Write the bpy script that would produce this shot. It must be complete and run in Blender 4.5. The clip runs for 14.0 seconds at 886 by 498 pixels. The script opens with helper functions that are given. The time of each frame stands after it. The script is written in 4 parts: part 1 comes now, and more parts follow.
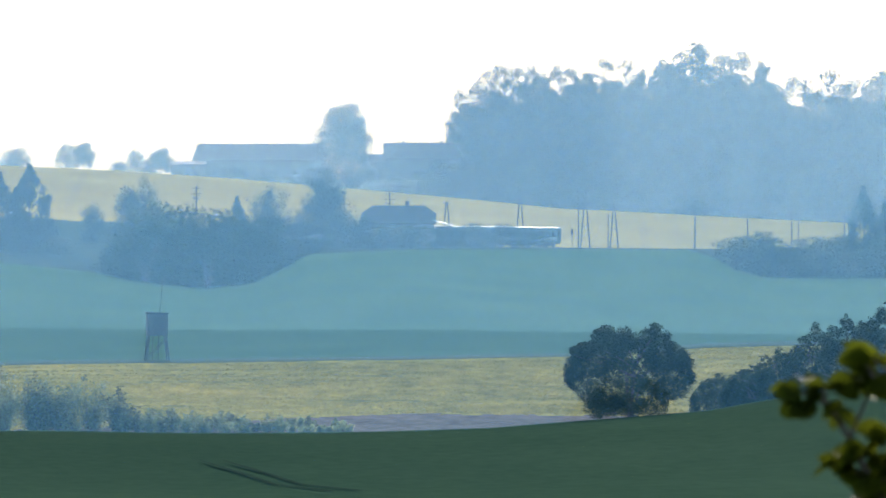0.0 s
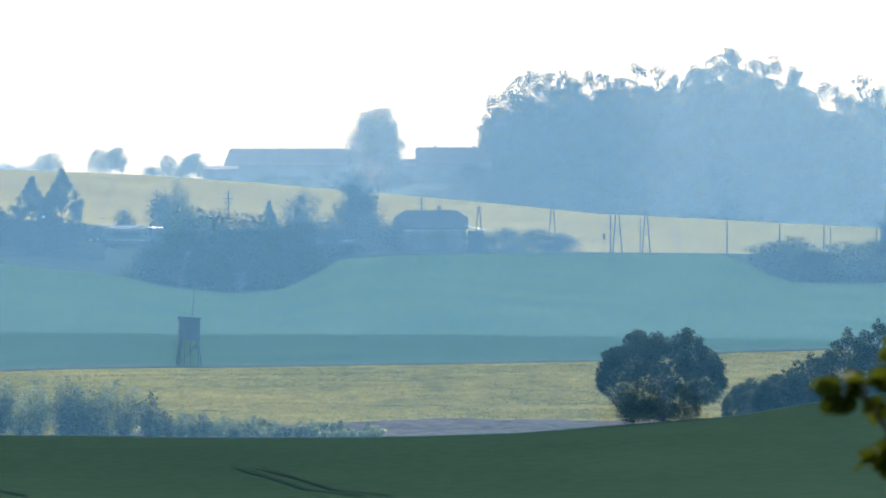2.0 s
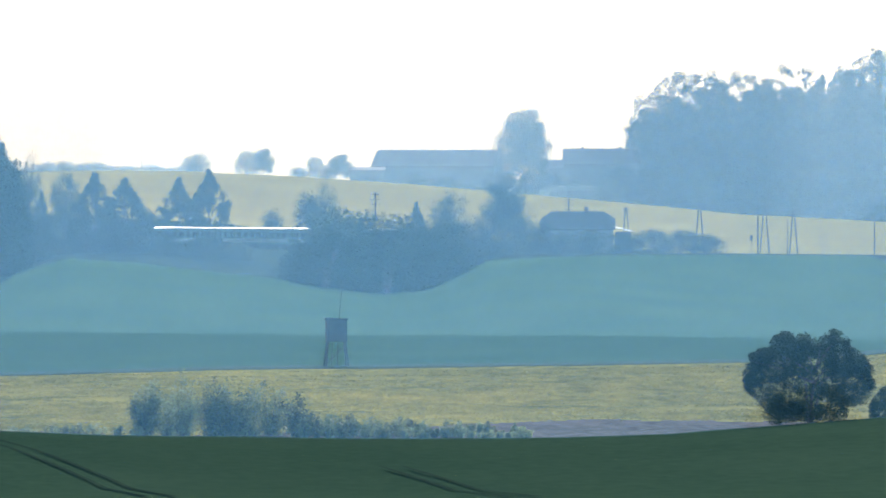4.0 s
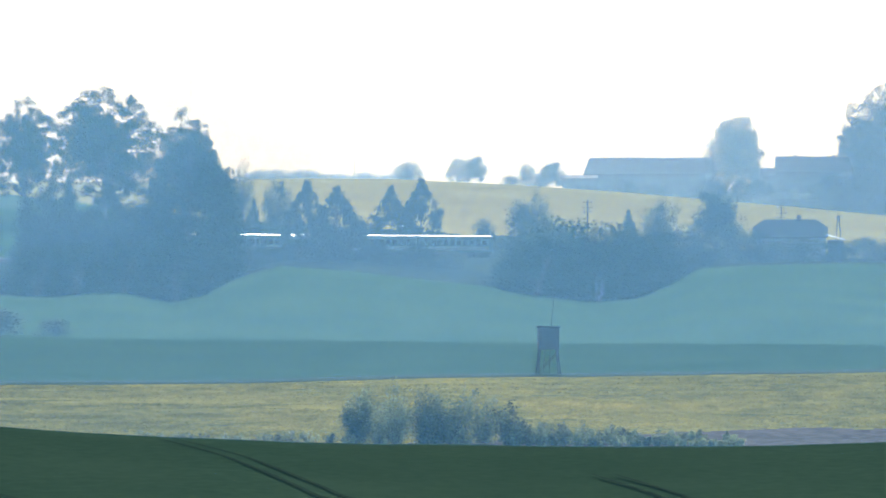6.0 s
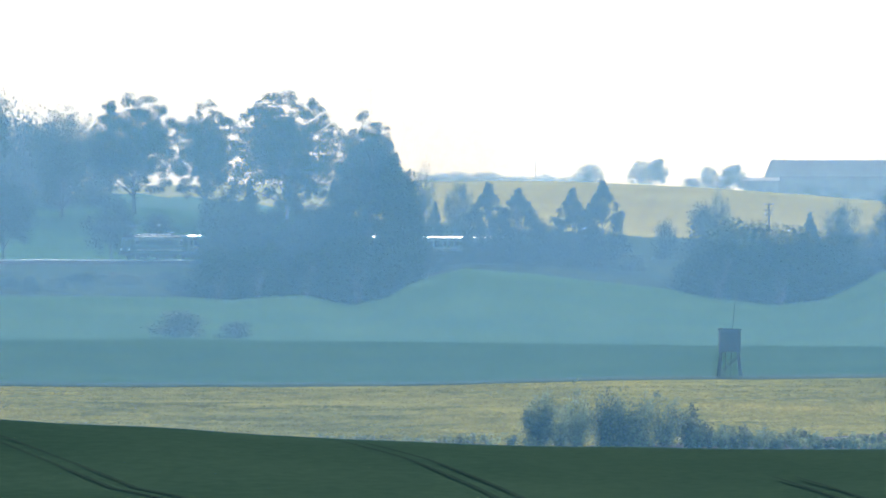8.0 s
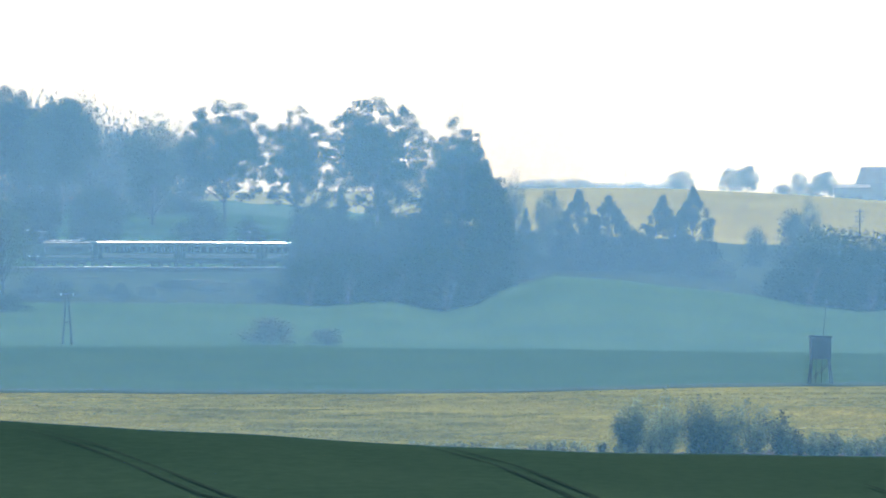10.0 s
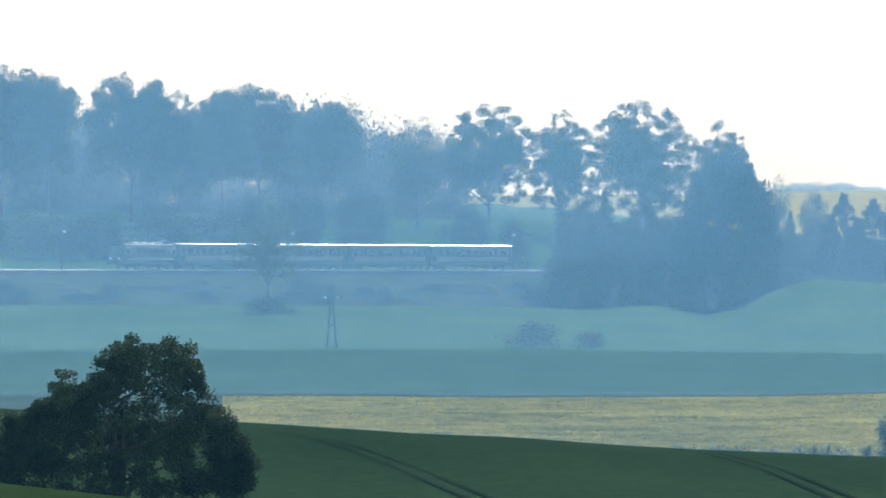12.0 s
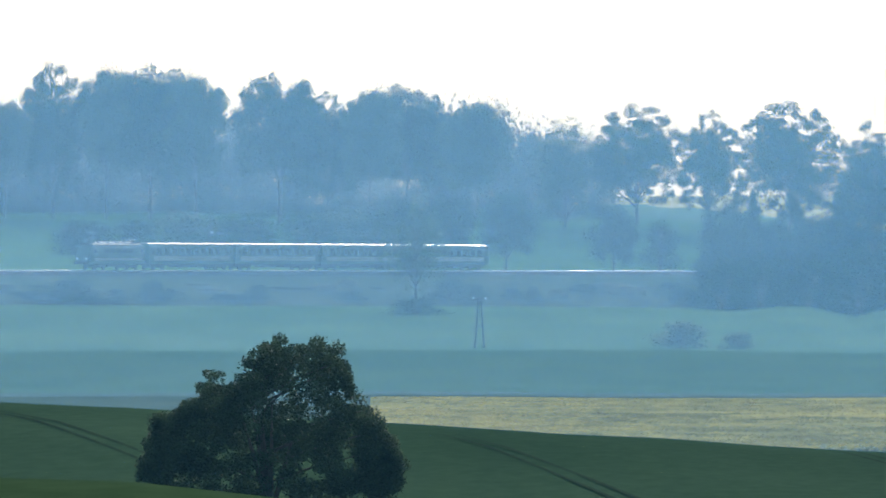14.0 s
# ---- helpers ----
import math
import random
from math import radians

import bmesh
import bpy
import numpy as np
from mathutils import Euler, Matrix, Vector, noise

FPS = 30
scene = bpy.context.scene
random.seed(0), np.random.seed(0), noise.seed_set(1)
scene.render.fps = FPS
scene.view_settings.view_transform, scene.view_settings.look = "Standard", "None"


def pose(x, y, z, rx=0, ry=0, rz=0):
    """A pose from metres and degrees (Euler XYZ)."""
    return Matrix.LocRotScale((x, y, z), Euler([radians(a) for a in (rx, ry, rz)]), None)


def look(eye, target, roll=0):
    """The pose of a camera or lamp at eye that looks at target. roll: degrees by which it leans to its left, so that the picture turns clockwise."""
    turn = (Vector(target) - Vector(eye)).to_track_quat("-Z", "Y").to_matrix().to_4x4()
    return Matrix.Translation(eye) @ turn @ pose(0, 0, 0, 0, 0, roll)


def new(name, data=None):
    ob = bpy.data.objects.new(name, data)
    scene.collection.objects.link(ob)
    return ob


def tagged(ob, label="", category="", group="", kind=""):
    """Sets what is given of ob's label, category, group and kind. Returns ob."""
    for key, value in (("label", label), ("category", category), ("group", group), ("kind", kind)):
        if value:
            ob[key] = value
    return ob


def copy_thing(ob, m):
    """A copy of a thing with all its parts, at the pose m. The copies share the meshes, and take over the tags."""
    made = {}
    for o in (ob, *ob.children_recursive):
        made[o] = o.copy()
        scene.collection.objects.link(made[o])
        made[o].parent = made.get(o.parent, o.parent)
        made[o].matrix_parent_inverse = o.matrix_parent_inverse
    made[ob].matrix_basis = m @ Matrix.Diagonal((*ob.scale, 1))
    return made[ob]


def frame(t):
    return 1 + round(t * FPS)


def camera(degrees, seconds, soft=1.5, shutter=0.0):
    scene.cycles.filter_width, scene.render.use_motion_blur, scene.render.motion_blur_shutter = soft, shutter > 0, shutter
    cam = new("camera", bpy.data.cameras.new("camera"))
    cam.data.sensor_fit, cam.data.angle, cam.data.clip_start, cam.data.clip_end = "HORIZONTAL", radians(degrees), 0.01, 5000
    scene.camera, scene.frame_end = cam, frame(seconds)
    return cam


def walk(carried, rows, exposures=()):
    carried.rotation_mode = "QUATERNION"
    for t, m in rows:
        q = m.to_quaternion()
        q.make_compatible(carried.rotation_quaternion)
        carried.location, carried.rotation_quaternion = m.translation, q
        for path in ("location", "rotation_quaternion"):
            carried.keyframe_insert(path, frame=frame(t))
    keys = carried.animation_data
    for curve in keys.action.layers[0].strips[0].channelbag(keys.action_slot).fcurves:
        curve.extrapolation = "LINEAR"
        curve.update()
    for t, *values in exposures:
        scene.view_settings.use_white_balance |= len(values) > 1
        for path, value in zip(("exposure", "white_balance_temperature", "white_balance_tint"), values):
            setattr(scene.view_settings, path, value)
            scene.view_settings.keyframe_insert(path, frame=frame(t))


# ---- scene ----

# The tripod stands at the origin, eye at z = 0, looking along +y. Bearings and
# elevations are given in marks of 1/13000 rad; bearing 784 is due +y, height mark 318 is level.
MARK = 13000.0
MID, LEVEL = 784.0, 318.0


def ring(b, d):
    """Plan position at bearing b and distance d."""
    a = (b - MID) / MARK
    return d * math.sin(a), d * math.cos(a)


def rise(v, d):
    """Height over the eye of height mark v at distance d."""
    return (LEVEL - v) * d / MARK


# ---- camera: a long lens on a tripod, panned by hand ----
cam = camera(6.9, 14.0, soft=1.6, shutter=0.0)
PAN = [
    (0.0, -802.4, -26.0), (0.5, -802.0, -24.3), (1.0, -799.3, -21.4), (1.5, -793.0, -16.8),
    (2.0, -745.7, -17.6), (2.5, -641.6, -19.6), (2.7, -630.0, -20.0), (4.8, -389.0, -12.0),
    (5.0, -370.5, -10.7), (5.5, -260.3, -1.6), (6.0, -110.2, -1.5), (6.5, 0.0, 0.0),
    (7.0, 73.0, 4.6), (7.5, 149.5, -3.0), (7.7, 180.0, 0.0), (9.8, 323.0, 8.5),
    (10.0, 370.5, 15.0), (10.5, 536.0, 15.5), (11.0, 680.5, 11.3), (11.5, 776.0, 18.6),
    (12.0, 838.0, 20.8), (12.5, 873.0, 18.0), (13.0, 905.5, 16.4), (13.5, 988.5, 16.8), (14.0, 1099.5, 22.0),
]


def aim(x, y):
    bx, by = ring(MID - x, 1000.0)
    return look((0, 0, 0), (bx, by, rise(441.0 - y, 1000.0)))


walk(cam, [(t, aim(x, y)) for t, x, y in PAN])
cam.data.dof.use_dof = True
cam.data.dof.focus_distance = 900.0
cam.data.dof.aperture_fstop = 24.0

# ---- light: sun high ahead of the camera, hazy bright sky ----
SUN_AZ, SUN_EL = radians(6.0), radians(25.0)     # clockwise from +y, above the horizon
world = bpy.data.worlds.new("sky")
scene.world = world
world.use_nodes = True
wn = world.node_tree.nodes
sky = wn.new("ShaderNodeTexSky")
sky.sky_type = "NISHITA"
sky.sun_disc = False
sky.sun_elevation = SUN_EL
sky.sun_rotation = SUN_AZ
sky.air_density, sky.dust_density, sky.ozone_density = 1.0, 3.0, 1.0
wn["Background"].inputs["Strength"].default_value = 0.20
world.node_tree.links.new(sky.outputs[0], wn["Background"].inputs["Color"])
sun = new("sun", bpy.data.lights.new("sun", "SUN"))
sun.data.energy, sun.data.angle, sun.data.color = 3.2, radians(0.53), (1.0, 0.95, 0.86)
sun.matrix_basis = look((math.sin(SUN_AZ) * math.cos(SUN_EL) * 100, math.cos(SUN_AZ) * math.cos(SUN_EL) * 100, math.sin(SUN_EL) * 100), (0, 0, 0))
scene.view_settings.exposure = 0.5


# ---- materials ----
def material(name, dark, light, scale=1.0, rough=0.8, metal=0.0, bump=0.0, stretch=(1, 1, 1), detail=6.0, leaf=0.0, vary=0.0, spec=0.3, big=0.08, bigmix=0.35):
    """Two-scale noise between two colours; leaf: share of light let through; vary: brightness spread from piece to piece."""
    m = bpy.data.materials.new(name)
    m.use_nodes = True
    nt = m.node_tree
    n, ln = nt.nodes, nt.links
    b = n["Principled BSDF"]
    geo = n.new("ShaderNodeNewGeometry")
    mp = n.new("ShaderNodeMapping")
    mp.inputs["Scale"].default_value = stretch
    ln.new(geo.outputs["Position"], mp.inputs["Vector"])
    fine = n.new("ShaderNodeTexNoise")
    fine.inputs["Scale"].default_value, fine.inputs["Detail"].default_value = scale, detail
    ln.new(mp.outputs[0], fine.inputs["Vector"])
    broad = n.new("ShaderNodeTexNoise")
    broad.inputs["Scale"].default_value, broad.inputs["Detail"].default_value = scale * big, 3.0
    ln.new(mp.outputs[0], broad.inputs["Vector"])
    mix = n.new("ShaderNodeMix")
    mix.inputs[0].default_value = bigmix
    ln.new(fine.outputs["Fac"], mix.inputs[2])
    ln.new(broad.outputs["Fac"], mix.inputs[3])
    ramp = n.new("ShaderNodeValToRGB")
    ramp.color_ramp.elements[0].position, ramp.color_ramp.elements[1].position = 0.36, 0.64
    ramp.color_ramp.elements[0].color, ramp.color_ramp.elements[1].color = (*dark, 1), (*light, 1)
    ln.new(mix.outputs[0], ramp.inputs[0])
    colour = ramp.outputs[0]
    if vary:
        hsv = n.new("ShaderNodeHueSaturation")
        info = n.new("ShaderNodeObjectInfo")
        both = n.new("ShaderNodeMath")
        both.operation = "ADD"
        ln.new(info.outputs["Random"], both.inputs[0])
        ln.new(geo.outputs["Random Per Island"], both.inputs[1])
        span = n.new("ShaderNodeMapRange")
        span.inputs["From Max"].default_value = 2.0
        span.inputs["To Min"].default_value, span.inputs["To Max"].default_value = 1 - vary, 1 + vary
        ln.new(both.outputs[0], span.inputs["Value"])
        ln.new(span.outputs[0], hsv.inputs["Value"])
        ln.new(colour, hsv.inputs["Color"])
        colour = hsv.outputs[0]
    ln.new(colour, b.inputs["Base Color"])
    b.inputs["Roughness"].default_value, b.inputs["Metallic"].default_value = rough, metal
    b.inputs["Specular IOR Level"].default_value = spec
    if bump:
        bp = n.new("ShaderNodeBump")
        bp.inputs["Strength"].default_value, bp.inputs["Distance"].default_value = 0.6, bump
        ln.new(fine.outputs["Fac"], bp.inputs["Height"])
        ln.new(bp.outputs[0], b.inputs["Normal"])
    if leaf:
        tr = n.new("ShaderNodeBsdfTranslucent")
        ln.new(colour, tr.inputs["Color"])
        ms = n.new("ShaderNodeMixShader")
        ms.inputs[0].default_value = leaf
        ln.new(b.outputs[0], ms.inputs[1])
        ln.new(tr.outputs[0], ms.inputs[2])
        ln.new(ms.outputs[0], n["Material Output"].inputs["Surface"])
    return m


def haze_sheet_material(name, share, colour):
    """Tinted sheet imitating haze: mostly clear, with a share of coloured translucency; it thins out upwards."""
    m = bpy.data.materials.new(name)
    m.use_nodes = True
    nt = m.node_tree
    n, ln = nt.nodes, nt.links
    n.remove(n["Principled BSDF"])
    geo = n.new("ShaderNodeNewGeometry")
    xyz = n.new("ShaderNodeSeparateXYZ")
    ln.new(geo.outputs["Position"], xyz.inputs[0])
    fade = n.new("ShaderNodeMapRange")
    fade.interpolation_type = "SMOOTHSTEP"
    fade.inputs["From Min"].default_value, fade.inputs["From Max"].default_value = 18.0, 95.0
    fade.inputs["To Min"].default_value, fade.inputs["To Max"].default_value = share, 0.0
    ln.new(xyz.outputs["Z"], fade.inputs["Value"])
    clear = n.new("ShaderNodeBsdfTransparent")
    tinted = n.new("ShaderNodeBsdfTranslucent")
    tinted.inputs["Color"].default_value = (*colour, 1)
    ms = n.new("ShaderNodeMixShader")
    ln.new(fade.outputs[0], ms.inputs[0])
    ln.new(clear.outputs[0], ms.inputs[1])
    ln.new(tinted.outputs[0], ms.inputs[2])
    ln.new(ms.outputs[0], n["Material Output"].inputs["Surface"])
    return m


M = {
    "crop": material("young_crop", (0.018, 0.040, 0.020), (0.029, 0.057, 0.030), 1.4, 0.85, bump=0.02, stretch=(1, 0.2, 1), big=0.03, bigmix=0.65, spec=0.0),
    "rut": material("bare_wheel_rut", (0.012, 0.024, 0.015), (0.022, 0.040, 0.022), 3.0, 0.95, spec=0.0),
    "fallow": material("pale_fallow_soil", (0.08, 0.072, 0.07), (0.16, 0.14, 0.125), 2.0, 0.95, bump=0.1, stretch=(0.6, 0.2, 1), spec=0.0),
    "barley": material("ripening_barley", (0.12, 0.135, 0.055), (0.34, 0.295, 0.075), 2.2, 0.85, bump=0.15, stretch=(0.5, 0.14, 1), big=0.06, bigmix=0.45, spec=0.0, detail=9),
    "ears": material("barley_ears", (0.15, 0.155, 0.05), (0.36, 0.315, 0.085), 1.2, 0.8, stretch=(0.3, 0.12, 1), leaf=0.4, vary=0.35, big=0.08, bigmix=0.5, spec=0.0),
    "wheat_rut": material("trampled_wheat", (0.30, 0.24, 0.07), (0.40, 0.31, 0.09), 0.5, 0.9, spec=0.0),
    "beet": material("dark_green_crop", (0.034, 0.076, 0.030), (0.054, 0.100, 0.040), 0.5, 0.85, stretch=(0.25, 0.15, 1), spec=0.0),
    "beet_pale": material("thin_green_crop", (0.05, 0.08, 0.055), (0.08, 0.105, 0.07), 0.5, 0.9, stretch=(0.2, 0.3, 1), spec=0.0),
    "meadow": material("valley_meadow", (0.047, 0.098, 0.035), (0.074, 0.130, 0.047), 0.35, 0.85, stretch=(0.2, 0.05, 1), spec=0.0),
    "rough": material("rough_bank_grass", (0.025, 0.045, 0.025), (0.07, 0.09, 0.04), 0.5, 0.9, bump=0.2, stretch=(0.5, 0.5, 1), spec=0.0),
    "pasture": material("green_pasture", (0.045, 0.11, 0.032), (0.075, 0.15, 0.042), 0.3, 0.85, stretch=(0.3, 0.2, 1), spec=0.0),
    "wheat": material("ripe_wheat", (0.46, 0.34, 0.07), (0.62, 0.46, 0.10), 0.3, 0.85, stretch=(0.2, 0.15, 1), spec=0.0),
    "ballast": material("track_ballast", (0.05, 0.043, 0.04), (0.10, 0.09, 0.08), 4.0, 0.95, spec=0.0),
    "bark": material("grey_bark", (0.05, 0.04, 0.03), (0.11, 0.09, 0.07), 3.0, 0.9),
    "leaf": material("broad_leaves", (0.017, 0.032, 0.012), (0.029, 0.049, 0.016), 0.6, 0.7, leaf=0.07, vary=0.12, spec=0.0),
    "leaf_light": material("pale_green_leaves", (0.034, 0.058, 0.018), (0.07, 0.095, 0.03), 0.6, 0.7, leaf=0.25, vary=0.25, spec=0.05),
    "needle": material("fir_needles", (0.016, 0.032, 0.014), (0.03, 0.055, 0.022), 0.8, 0.8, leaf=0.05, vary=0.18, spec=0.0),
    "hawthorn": material("dark_hawthorn_leaves", (0.012, 0.025, 0.012), (0.048, 0.078, 0.036), 1.2, 0.65, leaf=0.28, vary=0.5, spec=0.05),
    "willow": material("silvery_willow_leaves", (0.07, 0.10, 0.045), (0.30, 0.33, 0.15), 1.0, 0.5, leaf=0.45, vary=0.8, spec=0.15),
    "twig_leaf": material("yellow_green_leaves", (0.013, 0.026, 0.003), (0.085, 0.10, 0.006), 9.0, 0.6, leaf=0.5, vary=0.6, spec=0.05),
    "old_wood": material("weathered_boards", (0.05, 0.035, 0.03), (0.11, 0.08, 0.065), 4.0, 0.85, stretch=(3, 3, 0.6)),
    "pole_wood": material("creosoted_pole", (0.04, 0.033, 0.028), (0.09, 0.075, 0.06), 4.0, 0.85),
    "tile": material("brown_roof_tiles", (0.055, 0.035, 0.03), (0.10, 0.06, 0.05), 1.4, 0.75),
    "tile_far": material("red_brown_roof_tiles", (0.16, 0.08, 0.06), (0.26, 0.13, 0.09), 1.2, 0.8),
    "plaster": material("grey_plaster", (0.16, 0.14, 0.12), (0.26, 0.23, 0.2), 1.5, 0.9),
    "plaster_pale": material("pale_plaster", (0.34, 0.32, 0.28), (0.5, 0.47, 0.42), 1.2, 0.9, spec=0.05),
    "brick": material("dull_red_brick", (0.14, 0.07, 0.05), (0.24, 0.12, 0.09), 2.0, 0.9),
    "tin": material("bare_tin_roof", (0.55, 0.56, 0.58), (0.8, 0.8, 0.8), 1.0, 0.3, metal=0.9),
    "glass": material("dark_window_glass", (0.015, 0.02, 0.025), (0.03, 0.035, 0.04), 1.0, 0.12, spec=0.6),
    "frame": material("white_window_frame", (0.5, 0.5, 0.48), (0.65, 0.64, 0.62), 2.0, 0.6),
    "steel": material("polished_rail_steel", (0.3, 0.29, 0.27), (0.45, 0.44, 0.42), 2.0, 0.42, metal=1.0),
    "dark_steel": material("dark_running_gear", (0.02, 0.02, 0.02), (0.045, 0.04, 0.038), 3.0, 0.7),
    "coach_green": material("dull_green_coach_paint", (0.05, 0.085, 0.06), (0.075, 0.115, 0.08), 0.7, 0.4),
    "coach_cream": material("dusty_cream_coach_band", (0.32, 0.29, 0.22), (0.42, 0.38, 0.3), 0.7, 0.45),
    "coach_roof": material("bright_grey_coach_roof", (0.30, 0.31, 0.32), (0.42, 0.42, 0.42), 0.8, 0.2, metal=0.15, spec=0.4),
    "sleeper": material("concrete_sleeper", (0.12, 0.115, 0.11), (0.2, 0.19, 0.175), 3.0, 0.9, spec=0.0),
    "porcelain": material("white_porcelain", (0.75, 0.75, 0.73), (0.85, 0.85, 0.83), 3.0, 0.1, spec=0.7),
    "copper": material("worn_wire", (0.3, 0.27, 0.24), (0.42, 0.38, 0.33), 3.0, 0.5, metal=1.0),
}


# ---- mesh helpers ----
class Geo:
    """Collects vertices and faces for one mesh."""

    def __init__(self):
        self.v, self.f = [], []

    def add(self, verts, faces):
        k = len(self.v)
        self.v += [tuple(p) for p in verts]
        self.f += [tuple(i + k for i in face) for face in faces]
        return self

    def box(self, c, s, turn=None):
        x, y, z = s[0] / 2, s[1] / 2, s[2] / 2
        e = min(x, y, z) * 0.18
        pts = []
        for sz in (-1, 1):
            for ix, iy in ((-x + e, -y), (x - e, -y), (x, -y + e), (x, y - e), (x - e, y), (-x + e, y), (-x, y - e), (-x, -y + e)):
                pts.append(Vector((ix, iy, sz * z)))
        if turn is not None:
            pts = [turn @ p for p in pts]
        pts = [p + Vector(c) for p in pts]
        faces = [tuple(range(7, -1, -1)), tuple(range(8, 16))] + [(i, (i + 1) % 8, 8 + (i + 1) % 8, 8 + i) for i in range(8)]
        return self.add(pts, faces)

    def tube(self, a, b, ra, rb, n=6):
        a, b = Vector(a), Vector(b)
        q = (b - a).to_track_quat("Z", "Y")
        pts = []
        for p, r in ((a, ra), (b, rb)):
            for i in range(n):
                w = 2 * math.pi * i / n
                pts.append(p + q @ Vector((r * math.cos(w), r * math.sin(w), 0)))
        return self.add(pts, [(i, (i + 1) % n, n + (i + 1) % n, n + i) for i in range(n)] + [tuple(range(n - 1, -1, -1)), tuple(range(n, 2 * n))])

    def prism(self, outline, x0, x1):
        """A closed (y, z) outline drawn along x."""
        n = len(outline)
        return self.add([(x0, y, z) for y, z in outline] + [(x1, y, z) for y, z in outline],
                        [(i, n + i, n + (i + 1) % n, (i + 1) % n) for i in range(n)] + [tuple(range(n)), tuple(range(2 * n - 1, n - 1, -1))])

    def mesh(self, name, mat, smooth=False):
        me = bpy.data.meshes.new(name)
        me.from_pydata(self.v, [], self.f)
        me.materials.append(mat)
        if smooth:
            me.polygons.foreach_set("use_smooth", [True] * len(me.polygons))
        me.update()
        return me


def part(name, geo, mat, parent, label="", smooth=False):
    ob = new(name, geo.mesh(name, M[mat], smooth) if isinstance(geo, Geo) else geo)
    ob.parent = parent
    if label:
        ob["label"] = label
    return ob


def thing(name, label, category, group="", kind=""):
    return tagged(new(name), label, category, group, kind)


# ---- the lie of the land ----
def curve(pairs):
    xs, ys = [p[0] for p in pairs], [p[1] for p in pairs]
    return lambda b: np.interp(b, xs, ys)


def rail_d(b):
    b = np.clip(b, -2600, 3600)
    return 3.544e-06 * b * b + 0.130835 * b + 1194.9


rail_v = curve([(-1100, 456), (0, 457), (600, 457.5), (1040, 459), (1312, 461.5), (1787, 465), (2400, 470)])
edge_v = curve([(-1100, 518), (0, 522), (120, 524), (200, 527), (275, 519), (330, 519), (410, 536), (470, 522), (520, 496), (610, 473), (730, 482), (810, 491), (970, 508), (1040, 522), (1160, 535), (1240, 527), (1290, 506), (1350, 476), (1450, 470), (1600, 467), (1800, 467.5), (2020, 468), (2067, 482), (2105, 504), (2152, 517), (2400, 517)])
front_v = curve([(-1100, 823), (-859, 831), (-620, 858), (-420, 874), (-200, 900), (400, 930), (2400, 930)])
crest_v = curve([(-1300, 680), (-1100, 688), (-873, 698), (-400, 727), (-99, 746), (77, 753), (250, 765), (400, 774), (650, 784), (800, 788), (1200, 791.5), (1370, 791), (1670, 783), (1802, 773), (2052, 754), (2182, 731), (2400, 700)])
field_v = curve([(-1100, 683), (-410, 680), (0, 683), (500, 681), (900, 671.5), (1202, 669), (1502, 664), (1802, 658), (2052, 641), (2202, 637), (2400, 636)])
beet_v = curve([(-1100, 600), (0, 598), (784, 606), (1500, 611), (2200, 618), (2400, 620)])
ridge_d = curve([(-1100, 1345), (0, 1400), (300, 1430), (700, 1660), (1500, 1660), (1900, 1585), (2400, 1585)])
ridge_v = curve([(-1100, 356), (-500, 353), (-110, 345), (0, 329), (60, 325), (300, 323), (520, 320), (700, 318), (802, 319), (1002, 328), (1202, 341), (1402, 359), (1602, 376), (1802, 396), (2002, 406), (2292, 421), (2400, 424)])


wheat_foot = curve([(-90, 338), (60, 344), (150, 350), (500, 392), (800, 410), (1000, 420), (1400, 442), (1650, 462), (1750, 490), (2400, 500)])


def profile(b):
    """Distances and heights of the ground's knees along bearing b."""
    rd, gd = float(rail_d(b)), float(ridge_d(b))
    rz = float(rise(rail_v(b), rd)) - 0.75
    z475, rez = -17.4, float(rise(edge_v(b), rd - 70))
    rg = float(rise(ridge_v(b), gd))
    return [
        (0.0, -1.75), (25.0, -2.2), (60.0, -4.2), (120.0, -6.2), (170.0, float(rise(front_v(b), 170))), (215.0, -9.9),
        (280.0, float(rise(0.55 * crest_v(b) + 0.45 * 1000, 280))), (345.0, float(rise(crest_v(b) + 32, 345))), (400.0, float(rise(crest_v(b), 400))), (430.0, float(rise(crest_v(b), 400)) - 1.2),
        (475.0, z475), (520.0, -17.25), (620.0, float(rise(field_v(b), 620))), (640.0, float(rise(field_v(b), 620)) - 0.15),
        (800.0, float(rise(beet_v(b), 800))), (rd - 70, rez), (rd - 12, min(rz - 0.3, rez + 4.5) if b < 480 else rz + float(np.interp(b, [480, 620], [-0.3, 0.95]))), (rd - 4.5, rz), (rd + 4.5, rz), (rd + 10, rz - 0.6),
        (rd + 45, rz + 0.35 * (rg - rz) * 45 / (gd - rd)), (gd, rg), (gd + 60, rg - 1.2), (gd + 260, rg - 5.0), (3000.0, -7.0), (4900.0, -8.0),
    ]


PROFILES = {}


def ground(b, d):
    key = round(b)
    if key not in PROFILES:
        PROFILES[key] = profile(key)
    p = PROFILES[key]
    return float(np.interp(d, [q[0] for q in p], [q[1] for q in p]))


